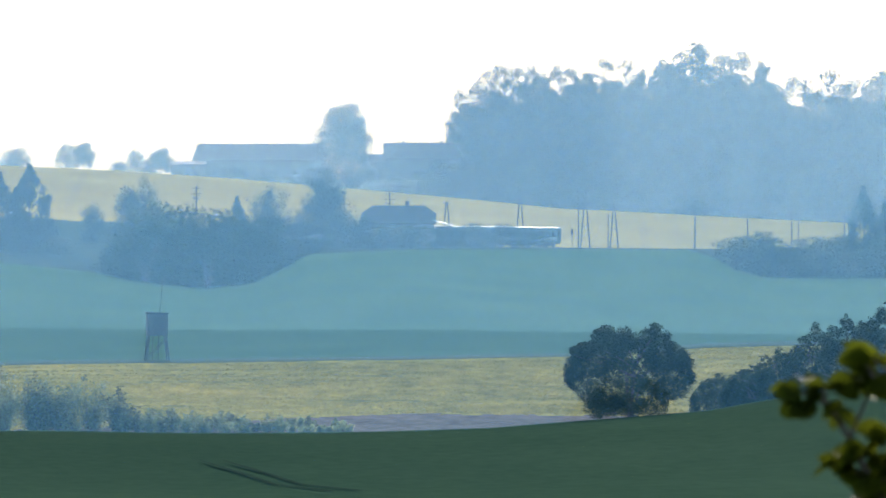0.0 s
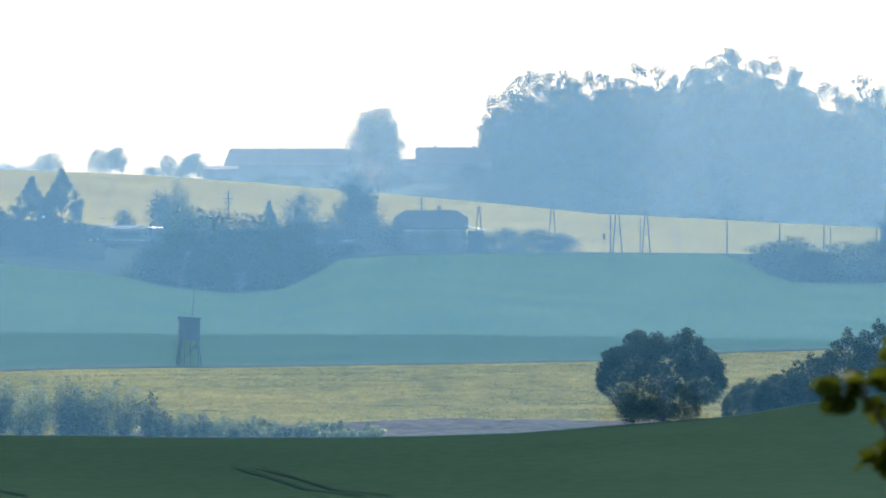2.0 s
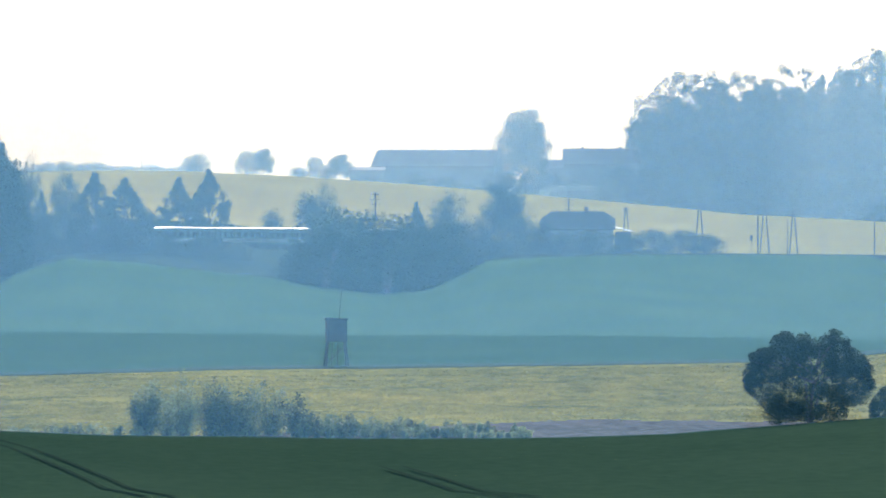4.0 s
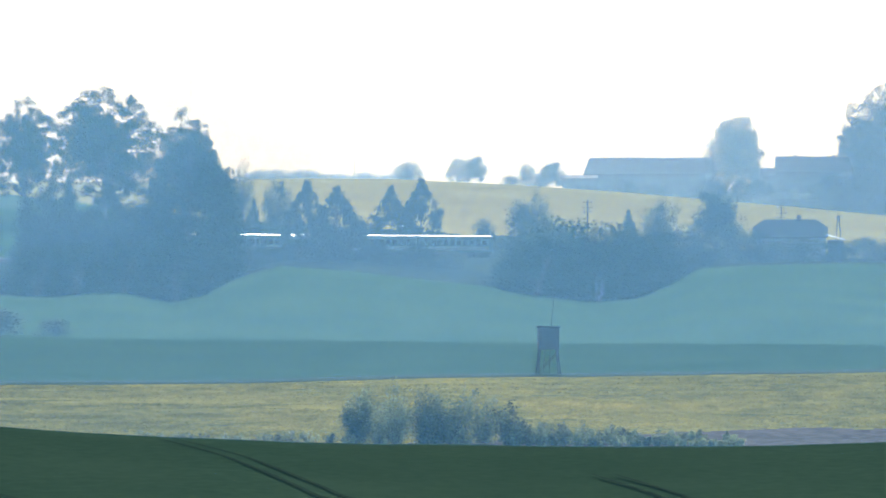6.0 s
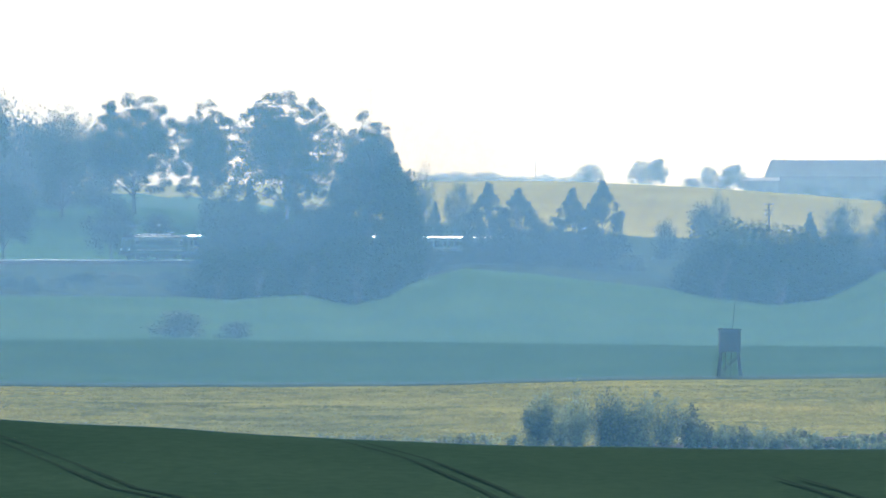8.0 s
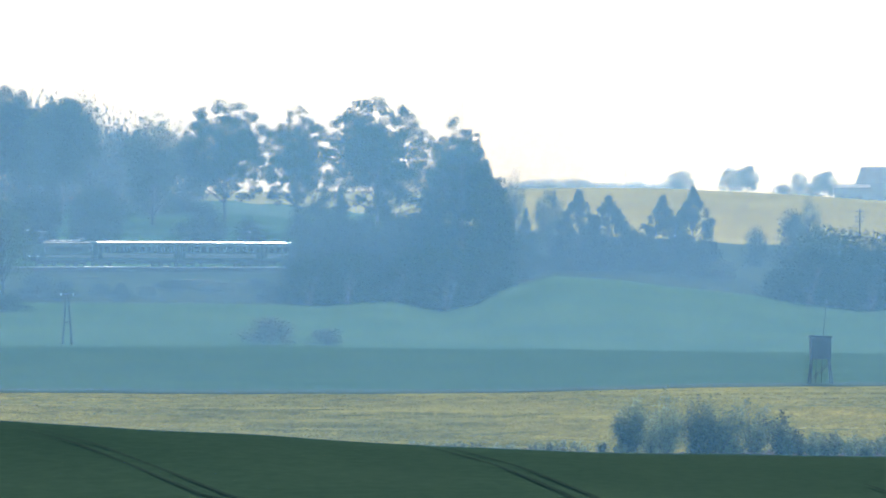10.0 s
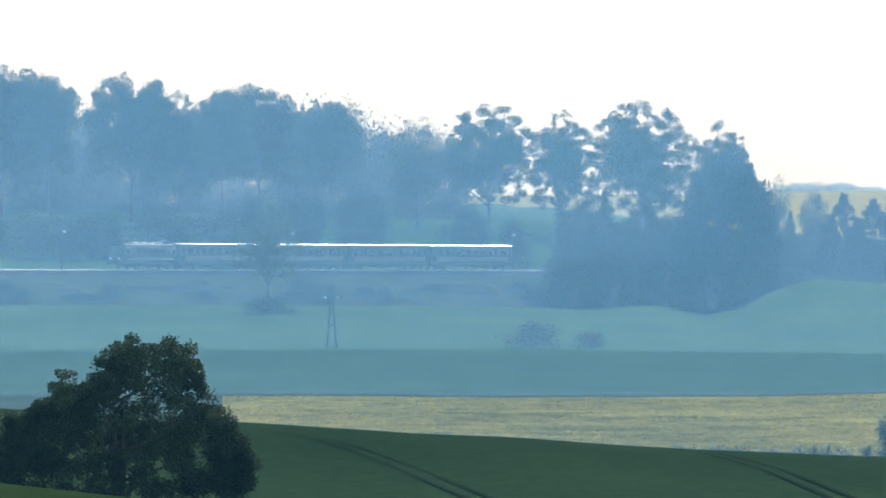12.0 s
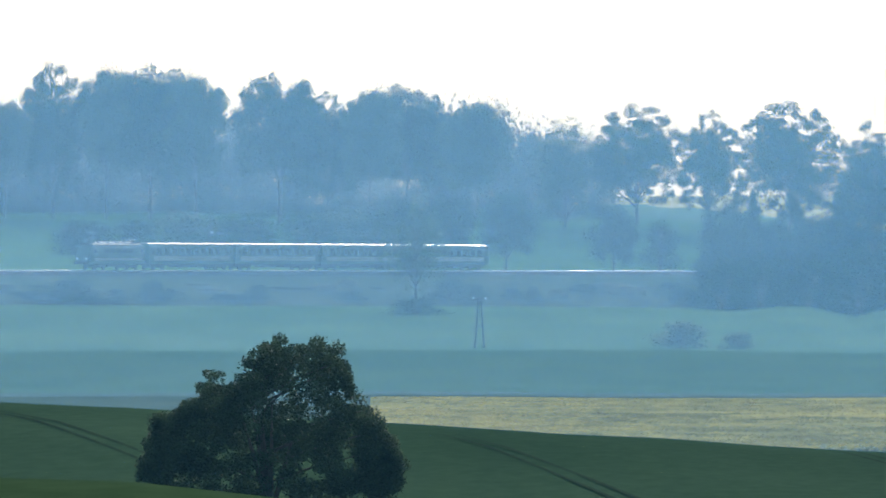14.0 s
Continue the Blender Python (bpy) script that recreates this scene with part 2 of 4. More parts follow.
def make_ground():
    dense = list(np.arange(-1500, 2801, 12.0))
    full = 2 * math.pi * MARK
    left = MID - full / 2
    outer = list(np.linspace(left, -1600, 60)) + dense + list(np.linspace(2900, left + full, 60))[:-1]
    names = ["crop"] * 10 + ["fallow", "barley", "beet_pale", "beet", "meadow", "rough", "rough", "ballast", "rough", "wheat", "wheat", "wheat", "wheat", "pasture", "pasture"]
    steps = [1, 3, 3, 4, 3, 3, 4, 4, 4, 2, 24, 8, 1, 6, 10, 6, 1, 1, 1, 5, 84, 2, 3, 6, 4]
    verts, faces, mats = [], [], []
    rows = sum(steps)
    for b in outer:
        cb = min(max(b, -1500), 2800)
        p = profile(cb)
        for k in range(len(p) - 1):
            (d0, z0), (d1, z1) = p[k], p[k + 1]
            for s in range(steps[k]):
                w = s / steps[k]
                d = d0 + (d1 - d0) * w
                d = max(d, 0.0)
                x, y = ring(b, d)
                z = z0 + (z1 - z0) * w
                if 300 < d < 4000 and not (rows and k in (16, 17, 18)):
                    z += 0.10 * noise.noise((x * 0.03, y * 0.03, 1.0)) + 0.05 * noise.noise((x * 0.15, y * 0.15, 3.0))
                verts.append((x, y, z))
    slots = list(dict.fromkeys(names))
    row_kind = [names[k] for k in range(len(steps)) for _ in range(steps[k])]
    n = len(outer)
    for i in range(n):
        j = (i + 1) % n
        b = outer[i]
        for r in range(rows - 1):
            kind = row_kind[r]
            inner = (r - row_kind.index("fallow")) / 24
            reach = np.interp(b, [150, 350, 600, 760, 1100, 1500, 2000], [0.0, 0.22, 0.3, 0.12, 0.35, 0.75, 0.7]) + 0.14 * noise.noise((b * 0.012, 0, 5)) + 0.07 * noise.noise((b * 0.05, 0, 8))
            if kind == "fallow" and not (inner < reach and 150 < b < 2000):
                kind = "barley" if b > -445 else "beet_pale"
            if kind == "barley" and b < -445:
                kind = "beet_pale"
            if kind == "wheat":
                px, py, pz = verts[i * rows + r]
                low = LEVEL - pz * MARK / math.hypot(px, py)
                if b < -90:
                    kind = "pasture"
                elif low > wheat_foot(b) + 3 * noise.noise((b * 0.02, 0, 9)):
                    kind = "rough" if b > 420 else "pasture"
            faces.append((i * rows + r, j * rows + r, j * rows + r + 1, i * rows + r + 1))
            mats.append(slots.index(kind))
    me = bpy.data.meshes.new("ground")
    me.from_pydata(verts, [], faces)
    for s in slots:
        me.materials.append(M[s])
    me.polygons.foreach_set("material_index", mats)
    me.polygons.foreach_set("use_smooth", [True] * len(faces))
    me.update()
    tagged(new("ground", me), "rolling farmland of green crops, ripening barley and pale wheat", "ground", kind="structure")


make_ground()


# ---- haze with distance, imitated by thin upright tinted sheets across the valley ----
def haze_sheet(name, dist, share, colour, b0=-2600, b1=4001):
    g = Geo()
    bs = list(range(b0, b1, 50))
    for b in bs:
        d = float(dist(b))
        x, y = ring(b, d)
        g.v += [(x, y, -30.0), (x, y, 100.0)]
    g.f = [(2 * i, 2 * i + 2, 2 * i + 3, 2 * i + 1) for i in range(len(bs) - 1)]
    me = g.mesh(name, haze_sheet_material(name, share, colour), True)
    tagged(new(name, me), "thin upright tinted sheet imitating pale blue haze over the fields", "haze", kind="structure")


# haze is put into the sheets' colours and shares, bluer near, paler far off
haze_sheet("haze_near", lambda b: 218.0, 0.022, (0.06, 0.24, 0.46))
haze_sheet("haze_crest", lambda b: 397.0, 0.085, (0.07, 0.24, 0.48))
haze_sheet("haze_hollow", lambda b: 462.0, 0.085, (0.09, 0.25, 0.46))
haze_sheet("haze_field", lambda b: 629.0, 0.14, (0.10, 0.24, 0.425))
haze_sheet("haze_valley", lambda b: 801.0, 0.12, (0.115, 0.252, 0.415))
haze_sheet("haze_bank", lambda b: rail_d(b) - 69.0, 0.18, (0.150, 0.270, 0.435))
haze_sheet("haze_wood", lambda b: 1352.0, 0.18, (0.20, 0.32, 0.45), -2600, 451)
haze_sheet("haze_far", lambda b: 2450.0, 0.42, (0.36, 0.44, 0.50))
haze_sheet("haze_ridge", lambda b: ridge_d(b) + 7.0, 0.30, (0.26, 0.36, 0.46))


# ---- trees and shrubs ----
def leaves(rng, centres, radii, count, size, squash=1.0, fill=0.35, droop=0.0, aspect=1.0):
    """Leaf sprays spread over and inside soft clumps; each one a small pointed blade."""
    centres, radii = np.asarray(centres, float), np.asarray(radii, float)
    w = radii ** 2
    pick = rng.choice(len(centres), count, p=w / w.sum())
    d = rng.normal(size=(count, 3))
    d /= np.linalg.norm(d, axis=1)[:, None]
    r = radii[pick] * np.cbrt(1 - fill * rng.random(count)) * (1 + 0.16 * rng.normal(size=count))
    p = centres[pick] + d * r[:, None] * (1, 1, squash)
    a = rng.normal(size=(count, 3))
    a[:, 2] = a[:, 2] * 0.6 - droop
    a /= np.linalg.norm(a, axis=1)[:, None]
    c = np.cross(a, rng.normal(size=(count, 3)))
    c /= np.linalg.norm(c, axis=1)[:, None]
    nrm = np.cross(a, c)
    s = size * (0.55 + 0.9 * rng.random(count))[:, None]
    a, c, nrm = a * (1, 1, aspect), c * (1, 1, aspect), nrm * (1, 1, aspect)
    q = np.stack([p - a * s * 0.5 - c * s * 0.3, p + a * s * 0.62, p - a * s * 0.1 + c * s * 0.5 + nrm * s * 0.1], 1)
    return q.reshape(-1, 3), np.arange(count * 3).reshape(-1, 3)


def leaf_mesh(name, verts, faces, mat):
    me = bpy.data.meshes.new(name)
    me.from_pydata(verts.tolist(), [], faces.tolist())
    me.materials.append(M[mat])
    me.update()
    return me


def plant_master(name, seed, mat, clumps, count, size, low=0.28, shape="round", spread=0.5, clump=0.2, fill=0.4, bark="bark", stems=1, centres=None, taper=0.6, aspect=1.0, tip=0.055, flat=0.85, limbs=14):
    """A plant one metre high and about one metre wide, scaled where it is set: trunk with limbs, crown of leaf sprays."""
    rng = np.random.default_rng(seed)
    root = thing(name, "", "")
    cs, rs = [], []
    for i in range(clumps):
        h = (i + rng.random()) / clumps
        if shape == "cone":
            z = 0.06 + 0.9 * h
            wide = spread * (1.03 - h) ** taper
            rr = tip + clump * (1 - h) * 0.55
        elif shape == "shrub":
            z = 0.05 + 0.77 * h
            wide = spread * math.sqrt(max(0.05, 1 - (max(0, h - 0.25) / 0.8) ** 2))
            rr = clump * (0.7 + 0.5 * rng.random())
        else:
            z = low + (0.88 - low) * h
            wide = spread * math.sqrt(max(0.02, 1 - ((h - 0.45) / 0.585) ** 2))
            rr = clump * (0.65 + 0.6 * rng.random())
        wa, wr = rng.random() * 2 * math.pi, math.sqrt(rng.random())
        reach = max(0.0, wide - rr * 0.7)
        cs.append((math.cos(wa) * wr * reach, math.sin(wa) * wr * reach, z))
        rs.append(rr)
    if centres:
        cs, rs = [c[:3] for c in centres], [c[3] for c in centres]
    v, f = leaves(rng, cs, rs, count, size, flat * aspect if shape != "cone" else 0.7, fill, 0.5 if shape == "cone" else 0.1, aspect)
    # bring the crown to one metre by one metre
    kx = 0.5 / np.percentile(np.abs(v[:, :2]).max(axis=1), 97.5)
    kz = 1.0 / (v[:, 2].max() if shape == "cone" else np.percentile(v[:, 2], 99.6))
    v *= (kx, kx, kz)
    cs = [(c[0] * kx, c[1] * kx, c[2] * kz) for c in cs]
    v[:, 2] = np.maximum(v[:, 2], 0.004)
    g = Geo()
    for s in range(stems):
        off = Vector(((rng.random() - 0.5) * 0.3, (rng.random() - 0.5) * 0.3, 0)) if stems > 1 else Vector((0, 0, 0))
        rt = 0.022 * (1.0 if stems == 1 else 0.5)
        top = Vector(((rng.random() - 0.5) * 0.06, (rng.random() - 0.5) * 0.06, 0.62 if shape != "cone" else 0.93)) + off
        fork = (off * 0.1).lerp(top, 0.45)
        if s == 0:
            axis = top
        g.tube(off * 0.1 - Vector((0, 0, 0.02)), fork, rt, rt * 0.75)
        g.tube(fork, top, rt * 0.75, rt * 0.2)
    fork0 = Vector((0, 0, low * 0.8 if shape == "round" else 0.12))
    for c in cs[:: max(1, len(cs) // limbs)]:
        c = Vector(c)
        start = axis * (min(c.z * 0.7, max(fork0.z, c.z - 0.22), axis.z) / axis.z)
        mid = start.lerp(c, 0.5) + Vector((0, 0, 0.02))
        g.tube(start, mid, 0.009, 0.006, 5)
        g.tube(mid, c, 0.006, 0.002, 5)
    part("trunk", g, bark, root)
    part("crown", leaf_mesh("crown", v, f, mat), mat, root)
    return root


MASTERS = {}


def dome(seed, n, low, rr, shell=0.45, lean=0.0):
    """Clumps of a domed crown between height low and one metre, thicker towards its skin."""
    r = random.Random(seed)
    mid, half = (low + 1) / 2 - 0.06, (1 - low) / 2
    out = []
    for _ in range(n):
        u, a = r.uniform(-0.85, 1), r.uniform(0, 2 * math.pi)
        k = r.random() ** shell * (1 - 0.5 * rr / half)
        lump = 1 + 0.09 * math.sin(3 * a + seed) + 0.06 * math.sin(7 * u + 2 * a)
        wide = math.sqrt(1 - u * u) if u > 0 else (1 - 0.45 * u * u)
        out.append((0.5 * k * wide * lump * math.cos(a) + lean * u, 0.5 * k * wide * lump * math.sin(a), mid + half * k * u, rr * (0.55 + 0.8 * r.random())))
    # loose leaves between the clumps
    for _ in range(n // 45):
        a = r.uniform(0, 2 * math.pi)
        out.append((0.22 * math.cos(a), 0.22 * math.sin(a), mid + half * r.uniform(-0.45, 0.5), rr * 3.4))
    return out


def tiers(seed, n, lobes, profile_of, rr, ragged=0.14):
    """Clumps of a conifer: drooping boughs in rings round the stem, following a width profile."""
    r = random.Random(seed)
    wide = curve(profile_of)
    out = []
    for i in range(n):
        h = (i + 0.5) / n
        w = float(wide(h))
        for k in range(max(3, int(lobes * (0.35 + w * 1.4)))):
            a = r.uniform(0, 2 * math.pi)
            q = math.sqrt(r.random()) * 0.4 + 0.6
            reach = max(0.0, w * q * (1 + r.uniform(-ragged, ragged)) - rr * 0.5)
            out.append((reach * math.cos(a), reach * math.sin(a), max(0.02, h * 0.95 - 0.05 * q * w + r.uniform(-0.4, 0.4) / n), rr * (0.5 + 0.6 * w + 0.3 * r.random())))
    return out


SPIRE = [(0, 0.44), (0.1, 0.5), (0.3, 0.44), (0.6, 0.27), (0.85, 0.1), (1, 0.015)]
BLUNT = [(0, 0.44), (0.2, 0.5), (0.5, 0.44), (0.75, 0.28), (0.9, 0.13), (1, 0.03)]
HUGE = [(0, 0.36), (0.12, 0.46), (0.3, 0.5), (0.5, 0.49), (0.63, 0.465), (0.77, 0.40), (0.87, 0.29), (0.95, 0.16), (1, 0.06)]


def kinds():
    pm = plant_master
    MASTERS.update({
        "oak": pm("broadleaf_tree", 1, "leaf", 0, 20000, 0.021, centres=dome(1, 130, 0.14, 0.11), low=0.16, fill=1.0, flat=0.7),
        "lime": pm("broadleaf_tree", 2, "leaf", 0, 11000, 0.026, centres=dome(2, 100, 0.06, 0.12), low=0.1, fill=1.0),
        "wood": pm("broadleaf_tree", 3, "leaf", 0, 30000, 0.0195, centres=dome(3, 190, 0.24, 0.085, 0.5), low=0.27, fill=1.0, flat=0.6, limbs=20),
        "wood_b": pm("broadleaf_tree", 23, "leaf_light", 0, 30000, 0.0195, centres=dome(23, 190, 0.3, 0.085, 0.5), low=0.33, fill=1.0, flat=0.6, limbs=20),
        "deep": pm("broadleaf_tree", 33, "leaf", 0, 6500, 0.042, centres=dome(33, 90, 0.0, 0.14, 0.6), low=0.08, fill=1.0),
        "open": pm("broadleaf_tree", 4, "leaf", 0, 34000, 0.0165, centres=dome(4, 330, 0.14, 0.058, 0.45), low=0.2, fill=1.0, flat=0.5, limbs=24),
        "open_b": pm("broadleaf_tree", 14, "leaf", 0, 32000, 0.0165, centres=dome(14, 300, 0.16, 0.06, 0.45, 0.02), low=0.22, fill=1.0, flat=0.5, limbs=24),
        "ridge": pm("broadleaf_tree", 24, "leaf", 0, 28000, 0.0175, centres=dome(24, 250, 0.08, 0.074, 0.5), low=0.16, fill=1.0, flat=0.55, limbs=16),
        "thin": pm("broadleaf_tree", 5, "leaf_light", 0, 8000, 0.016, centres=dome(5, 90, 0.2, 0.1, 0.5), low=0.3, fill=1.0, limbs=34),
        "pale": pm("broadleaf_tree", 6, "leaf_light", 0, 11000, 0.021, centres=dome(6, 90, 0.06, 0.11, 0.5), low=0.1, fill=1.0),
        "fir": pm("fir_tree", 7, "needle", 0, 13500, 0.027, shape="cone", centres=tiers(7, 17, 15, SPIRE, 0.085, 0.15), fill=1.0),
        "fir_b": pm("fir_tree", 8, "needle", 0, 13500, 0.027, shape="cone", centres=tiers(8, 16, 15, BLUNT, 0.09, 0.15), fill=1.0),
        "fir_big": pm("fir_tree", 18, "needle", 0, 42000, 0.0185, shape="cone", centres=tiers(18, 26, 24, HUGE, 0.075, 0.05), fill=1.0),
        "shrub": pm("shrub", 9, "leaf", 34, 4600, 0.033, shape="shrub", clump=0.2, fill=0.9),
        "shrub_b": pm("shrub", 10, "leaf", 30, 4400, 0.033, shape="shrub", clump=0.22, stems=3, fill=0.9),
        "shrub_pale": pm("shrub", 11, "leaf_light", 30, 4600, 0.033, shape="shrub", clump=0.2, stems=3, fill=0.9),
        "thicket": pm("shrub", 12, "leaf", 60, 9000, 0.023, shape="shrub", clump=0.17, stems=4, fill=0.9),
    })


kinds()
USED = {}


def plant(kind, b, d, top, wide, label, category="tree", group="", deep=None, base=None):
    """A plant at bearing b and distance d; its tip reaches height mark top, its crown spans wide marks."""
    x, y = ring(b, d)
    z = ground(b, d) - 0.1
    h = max(0.4, rise(top, d) - z)
    w = wide * d / MARK
    m = pose(x, y, z, 0, 0, (b * 37.0) % 360) @ Matrix.Diagonal((w, deep or w, h, 1))
    ob = MASTERS[kind]
    if kind not in USED:
        USED[kind] = True
        ob.matrix_basis = m
        ob.scale = (w, deep or w, h)
    else:
        ob = copy_thing(ob, Matrix.Identity(4))
        ob.matrix_basis = m
    tagged(ob, label, category, group)
    return ob


def woods():
    far = "tall leafy tree at the edge of the hazy wood"
    g = "trees of the wood above the railway"
    for b, v, w, k in [(-1180, 150, 130, "wood"), (-1090, 163, 90, "wood_b"), (-1004, 99, 118, "open"), (-912, 106, 100, "wood_b"), (-834, 106, 160, "wood"), (-752, 118, 118, "wood_b"),
                       (-604, 121, 170, "wood"), (-520, 150, 110, "open_b"), (-446, 142, 110, "wood_b"), (-379, 138, 140, "wood"), (-262, 163, 130, "wood_b"), (-100, 193, 130, "pale")]:
        plant(k, b, 1316 + (b * 7) % 17, v, w, far, "tree", g)
    for b, v, w, k in [(-1240, 170, 140, "deep"), (-1140, 175, 140, "deep"), (-1050, 150, 130, "deep"), (-960, 150, 150, "deep"), (-870, 150, 140, "deep"), (-690, 165, 150, "deep"), (-560, 160, 140, "deep"), (-480, 168, 120, "deep"), (-330, 160, 130, "deep"),
                       (-215, 181, 80, "deep"), (-160, 188, 90, "deep"), (-290, 165, 90, "deep"), (-110, 200, 90, "deep"), (-40, 215, 110, "deep"), (-760, 160, 130, "deep")]:
        plant(k, b, 1376 + (b * 11) % 19, v, w, "shaded tree deep inside the hazy wood", "tree", g)
    for b, v, w, k in [(28, 171, 150, "open"), (156, 183, 118, "open_b"), (297, 166, 176, "open"), (440, 202, 112, "open_b")]:
        plant(k, b, 1334, v, w, "open-crowned tree at the field's edge, light showing through", "tree", "row of field trees")
    for i in range(14):
        b = -1130 + i * 80
        plant("shrub" if i % 2 else "shrub_b", b, 1398 + (i * 5) % 9, 246 + (i * 7) % 23, 150, "dusky undergrowth behind the wood's trunks", "shrub", "undergrowth of the wood")
    # low growth under the wood and along the field behind the railway
    for b, v, w in [(-1080, 352, 130), (-1000, 356, 120), (-900, 352, 120), (-800, 350, 130), (-700, 352, 120), (-600, 350, 130), (-500, 352, 120), (-410, 350, 110), (-300, 345, 110), (-200, 340, 100), (-110, 335, 90), (-40, 338, 70)]:
        plant("shrub_b", b, 1368 - (b % 13), v - 24, w, "dusky undergrowth at the foot of the wood", "shrub", "undergrowth of the wood")


def line_side():
    g = "shrubs behind the railway"
    for b, v, w, k, d in [(-965, 368, 90, "shrub", 1170), (-930, 372, 110, "shrub_b", 1168), (-770, 354, 150, "shrub_pale", 1172), (-700, 360, 120, "shrub", 1176), (-650, 356, 120, "shrub_b", 1180), (-560, 352, 130, "shrub", 1182), (-490, 346, 150, "shrub_pale", 1188), (-440, 350, 100, "shrub", 1190),
                          (-379, 326, 105, "lime", 1192), (-299, 323, 108, "lime", 1200), (-204, 320, 100, "oak", 1206), (-14, 338, 90, "lime", 1226), (70, 372, 80, "shrub", 1238), (-860, 366, 110, "shrub", 1168)]:
        plant(k, b, d, v, w, "rounded leafy bush behind the railway line", "shrub", g)
    # tree belt in front of the line
    belt = "trees of the belt along the line"
    for b, v, w, k, off in [(446, 238, 186, "fir_big", 60), (395, 318, 110, "fir", 40), (500, 330, 120, "fir", 44), (300, 318, 112, "fir_b", 38), (232, 312, 80, "fir", 34), (182, 318, 110, "lime", 44), (340, 350, 120, "lime", 50), (250, 375, 130, "oak", 50), (170, 400, 90, "lime", 55),
                            (540, 284, 62, "thin", -24), (600, 318, 66, "pale", -22), (654, 318, 98, "fir_b", 34), (706, 329, 106, "fir_b", 30), (802, 328, 84, "fir_b", -20), (856, 312, 88, "fir_b", -22), (560, 352, 50, "fir", -26), (760, 392, 60, "shrub_b", -18),
                            (1222, 371, 54, "fir_b", 44), (1283, 356, 78, "pale", 36), (1374, 345, 86, "oak", 30), (1058, 334, 62, "thin", 38)]:
        lab = {"fir": "dark fir tree beside the railway line", "fir_big": "huge dark conifer beside the railway line", "fir_b": "broad dark conifer beside the railway line", "thin": "sparse thin-leaved tree beside the line", "pale": "pale green young tree beside the line"}.get(k, "leafy tree in the belt beside the railway")
        plant(k, b, float(rail_d(b)) - off, v, w, lab, "tree", belt)
    hedge = "thicket on the railway bank"
    for b, v, w, off, k in [(175, 440, 130, 72, "thicket"), (245, 430, 150, 76, "thicket"), (330, 440, 140, 70, "thicket"), (420, 420, 180, 84, "thicket"), (480, 430, 120, 78, "thicket"), (545, 432, 80, 50, "thicket"), (590, 436, 80, 40, "thicket"),
                            (640, 425, 90, 38, "thicket"), (705, 425, 70, 36, "thicket"), (780, 430, 80, 36, "shrub"), (850, 434, 90, 40, "thicket"), (905, 445, 70, 40, "shrub_pale"),
                            (967, 388, 52, -18, "shrub"), (1033, 358, 84, -20, "shrub"), (1062, 404, 90, 60, "thicket"), (1080, 385, 150, 74, "shrub_pale"), (1130, 392, 150, 78, "thicket"), (1200, 400, 140, 82, "thicket"), (1265, 408, 140, 72, "thicket"), (1330, 408, 100, 56, "thicket"), (1110, 462, 130, 76, "thicket"), (1200, 455, 140, 78, "thicket"), (1010, 462, 90, 72, "thicket"), (1060, 425, 160, 84, "thicket"), (1170, 440, 190, 92, "thicket"), (1260, 440, 130, 82, "thicket"),
                            (1400, 398, 80, 40, "shrub_pale"), (1440, 410, 60, 44, "shrub"), (1480, 428, 70, 48, "shrub_pale"), (1530, 424, 80, 50, "shrub_pale"), (1590, 428, 80, 46, "shrub"), (1640, 422, 90, 42, "shrub_pale"), (1690, 422, 90, 40, "shrub_b"), (1735, 430, 80, 40, "shrub")]:
        plant(k, b, float(rail_d(b)) - off, v, w, "bushy thicket on the railway bank", "shrub", hedge)
    for b, v, w, off, k in [(2108, 446, 100, 74, "shrub_pale"), (2150, 438, 110, 72, "shrub_pale"), (2190, 462, 120, 84, "thicket"), (2245, 446, 120, 72, "shrub_pale"), (2262, 470, 120, 86, "shrub_pale"), (2300, 442, 120, 72, "thicket"), (2330, 466, 110, 84, "shrub_pale"), (2370, 440, 130, 74, "shrub_pale"), (2440, 434, 130, 76, "thicket"), (2330, 350, 64, 60, "fir_b"), (2366, 380, 60, 64, "fir")]:
        fir = k.startswith("fir")
        plant(k, b, float(rail_d(b)) - off, v, w, "dark conifer above the hedge by the line" if fir else "leafy bush beside the meadow's edge", "tree" if fir else "shrub", belt if fir else hedge)
    plant("thin", -363, 1012, 330, 120, "thin half-bare tree on the meadow's edge", "tree")
    plant("shrub", -363, 1008, 505, 110, "low bush under the thin tree", "shrub")
    for b, v, w in [(-1010, 492, 200), (-930, 505, 150), (-300, 470, 90), (110, 490, 60), (-480, 492, 60), (-700, 498, 80)]:
        plant("shrub_b", b, float(rail_d(b)) - 60, v, w, "low scrub on the railway bank", "shrub", hedge)
    rng = random.Random(12)
    for i in range(30):
        b = -1090 + i * 41 + rng.uniform(-14, 14)
        if -430 < b < -320:
            continue
        plant(rng.choice(["shrub", "shrub_b", "shrub_pale"]), b, float(rail_d(b)) - rng.uniform(20, 64), rng.uniform(470, 500), rng.uniform(36, 95), "low scrub in the rough grass below the line", "shrub", hedge)
    for b, v, w in [(107, 547, 106), (208, 566, 66)]:
        plant("shrub_pale", b, 815, v, w, "rounded bush with pale sunlit top in the meadow", "shrub", "bushes in the meadow")


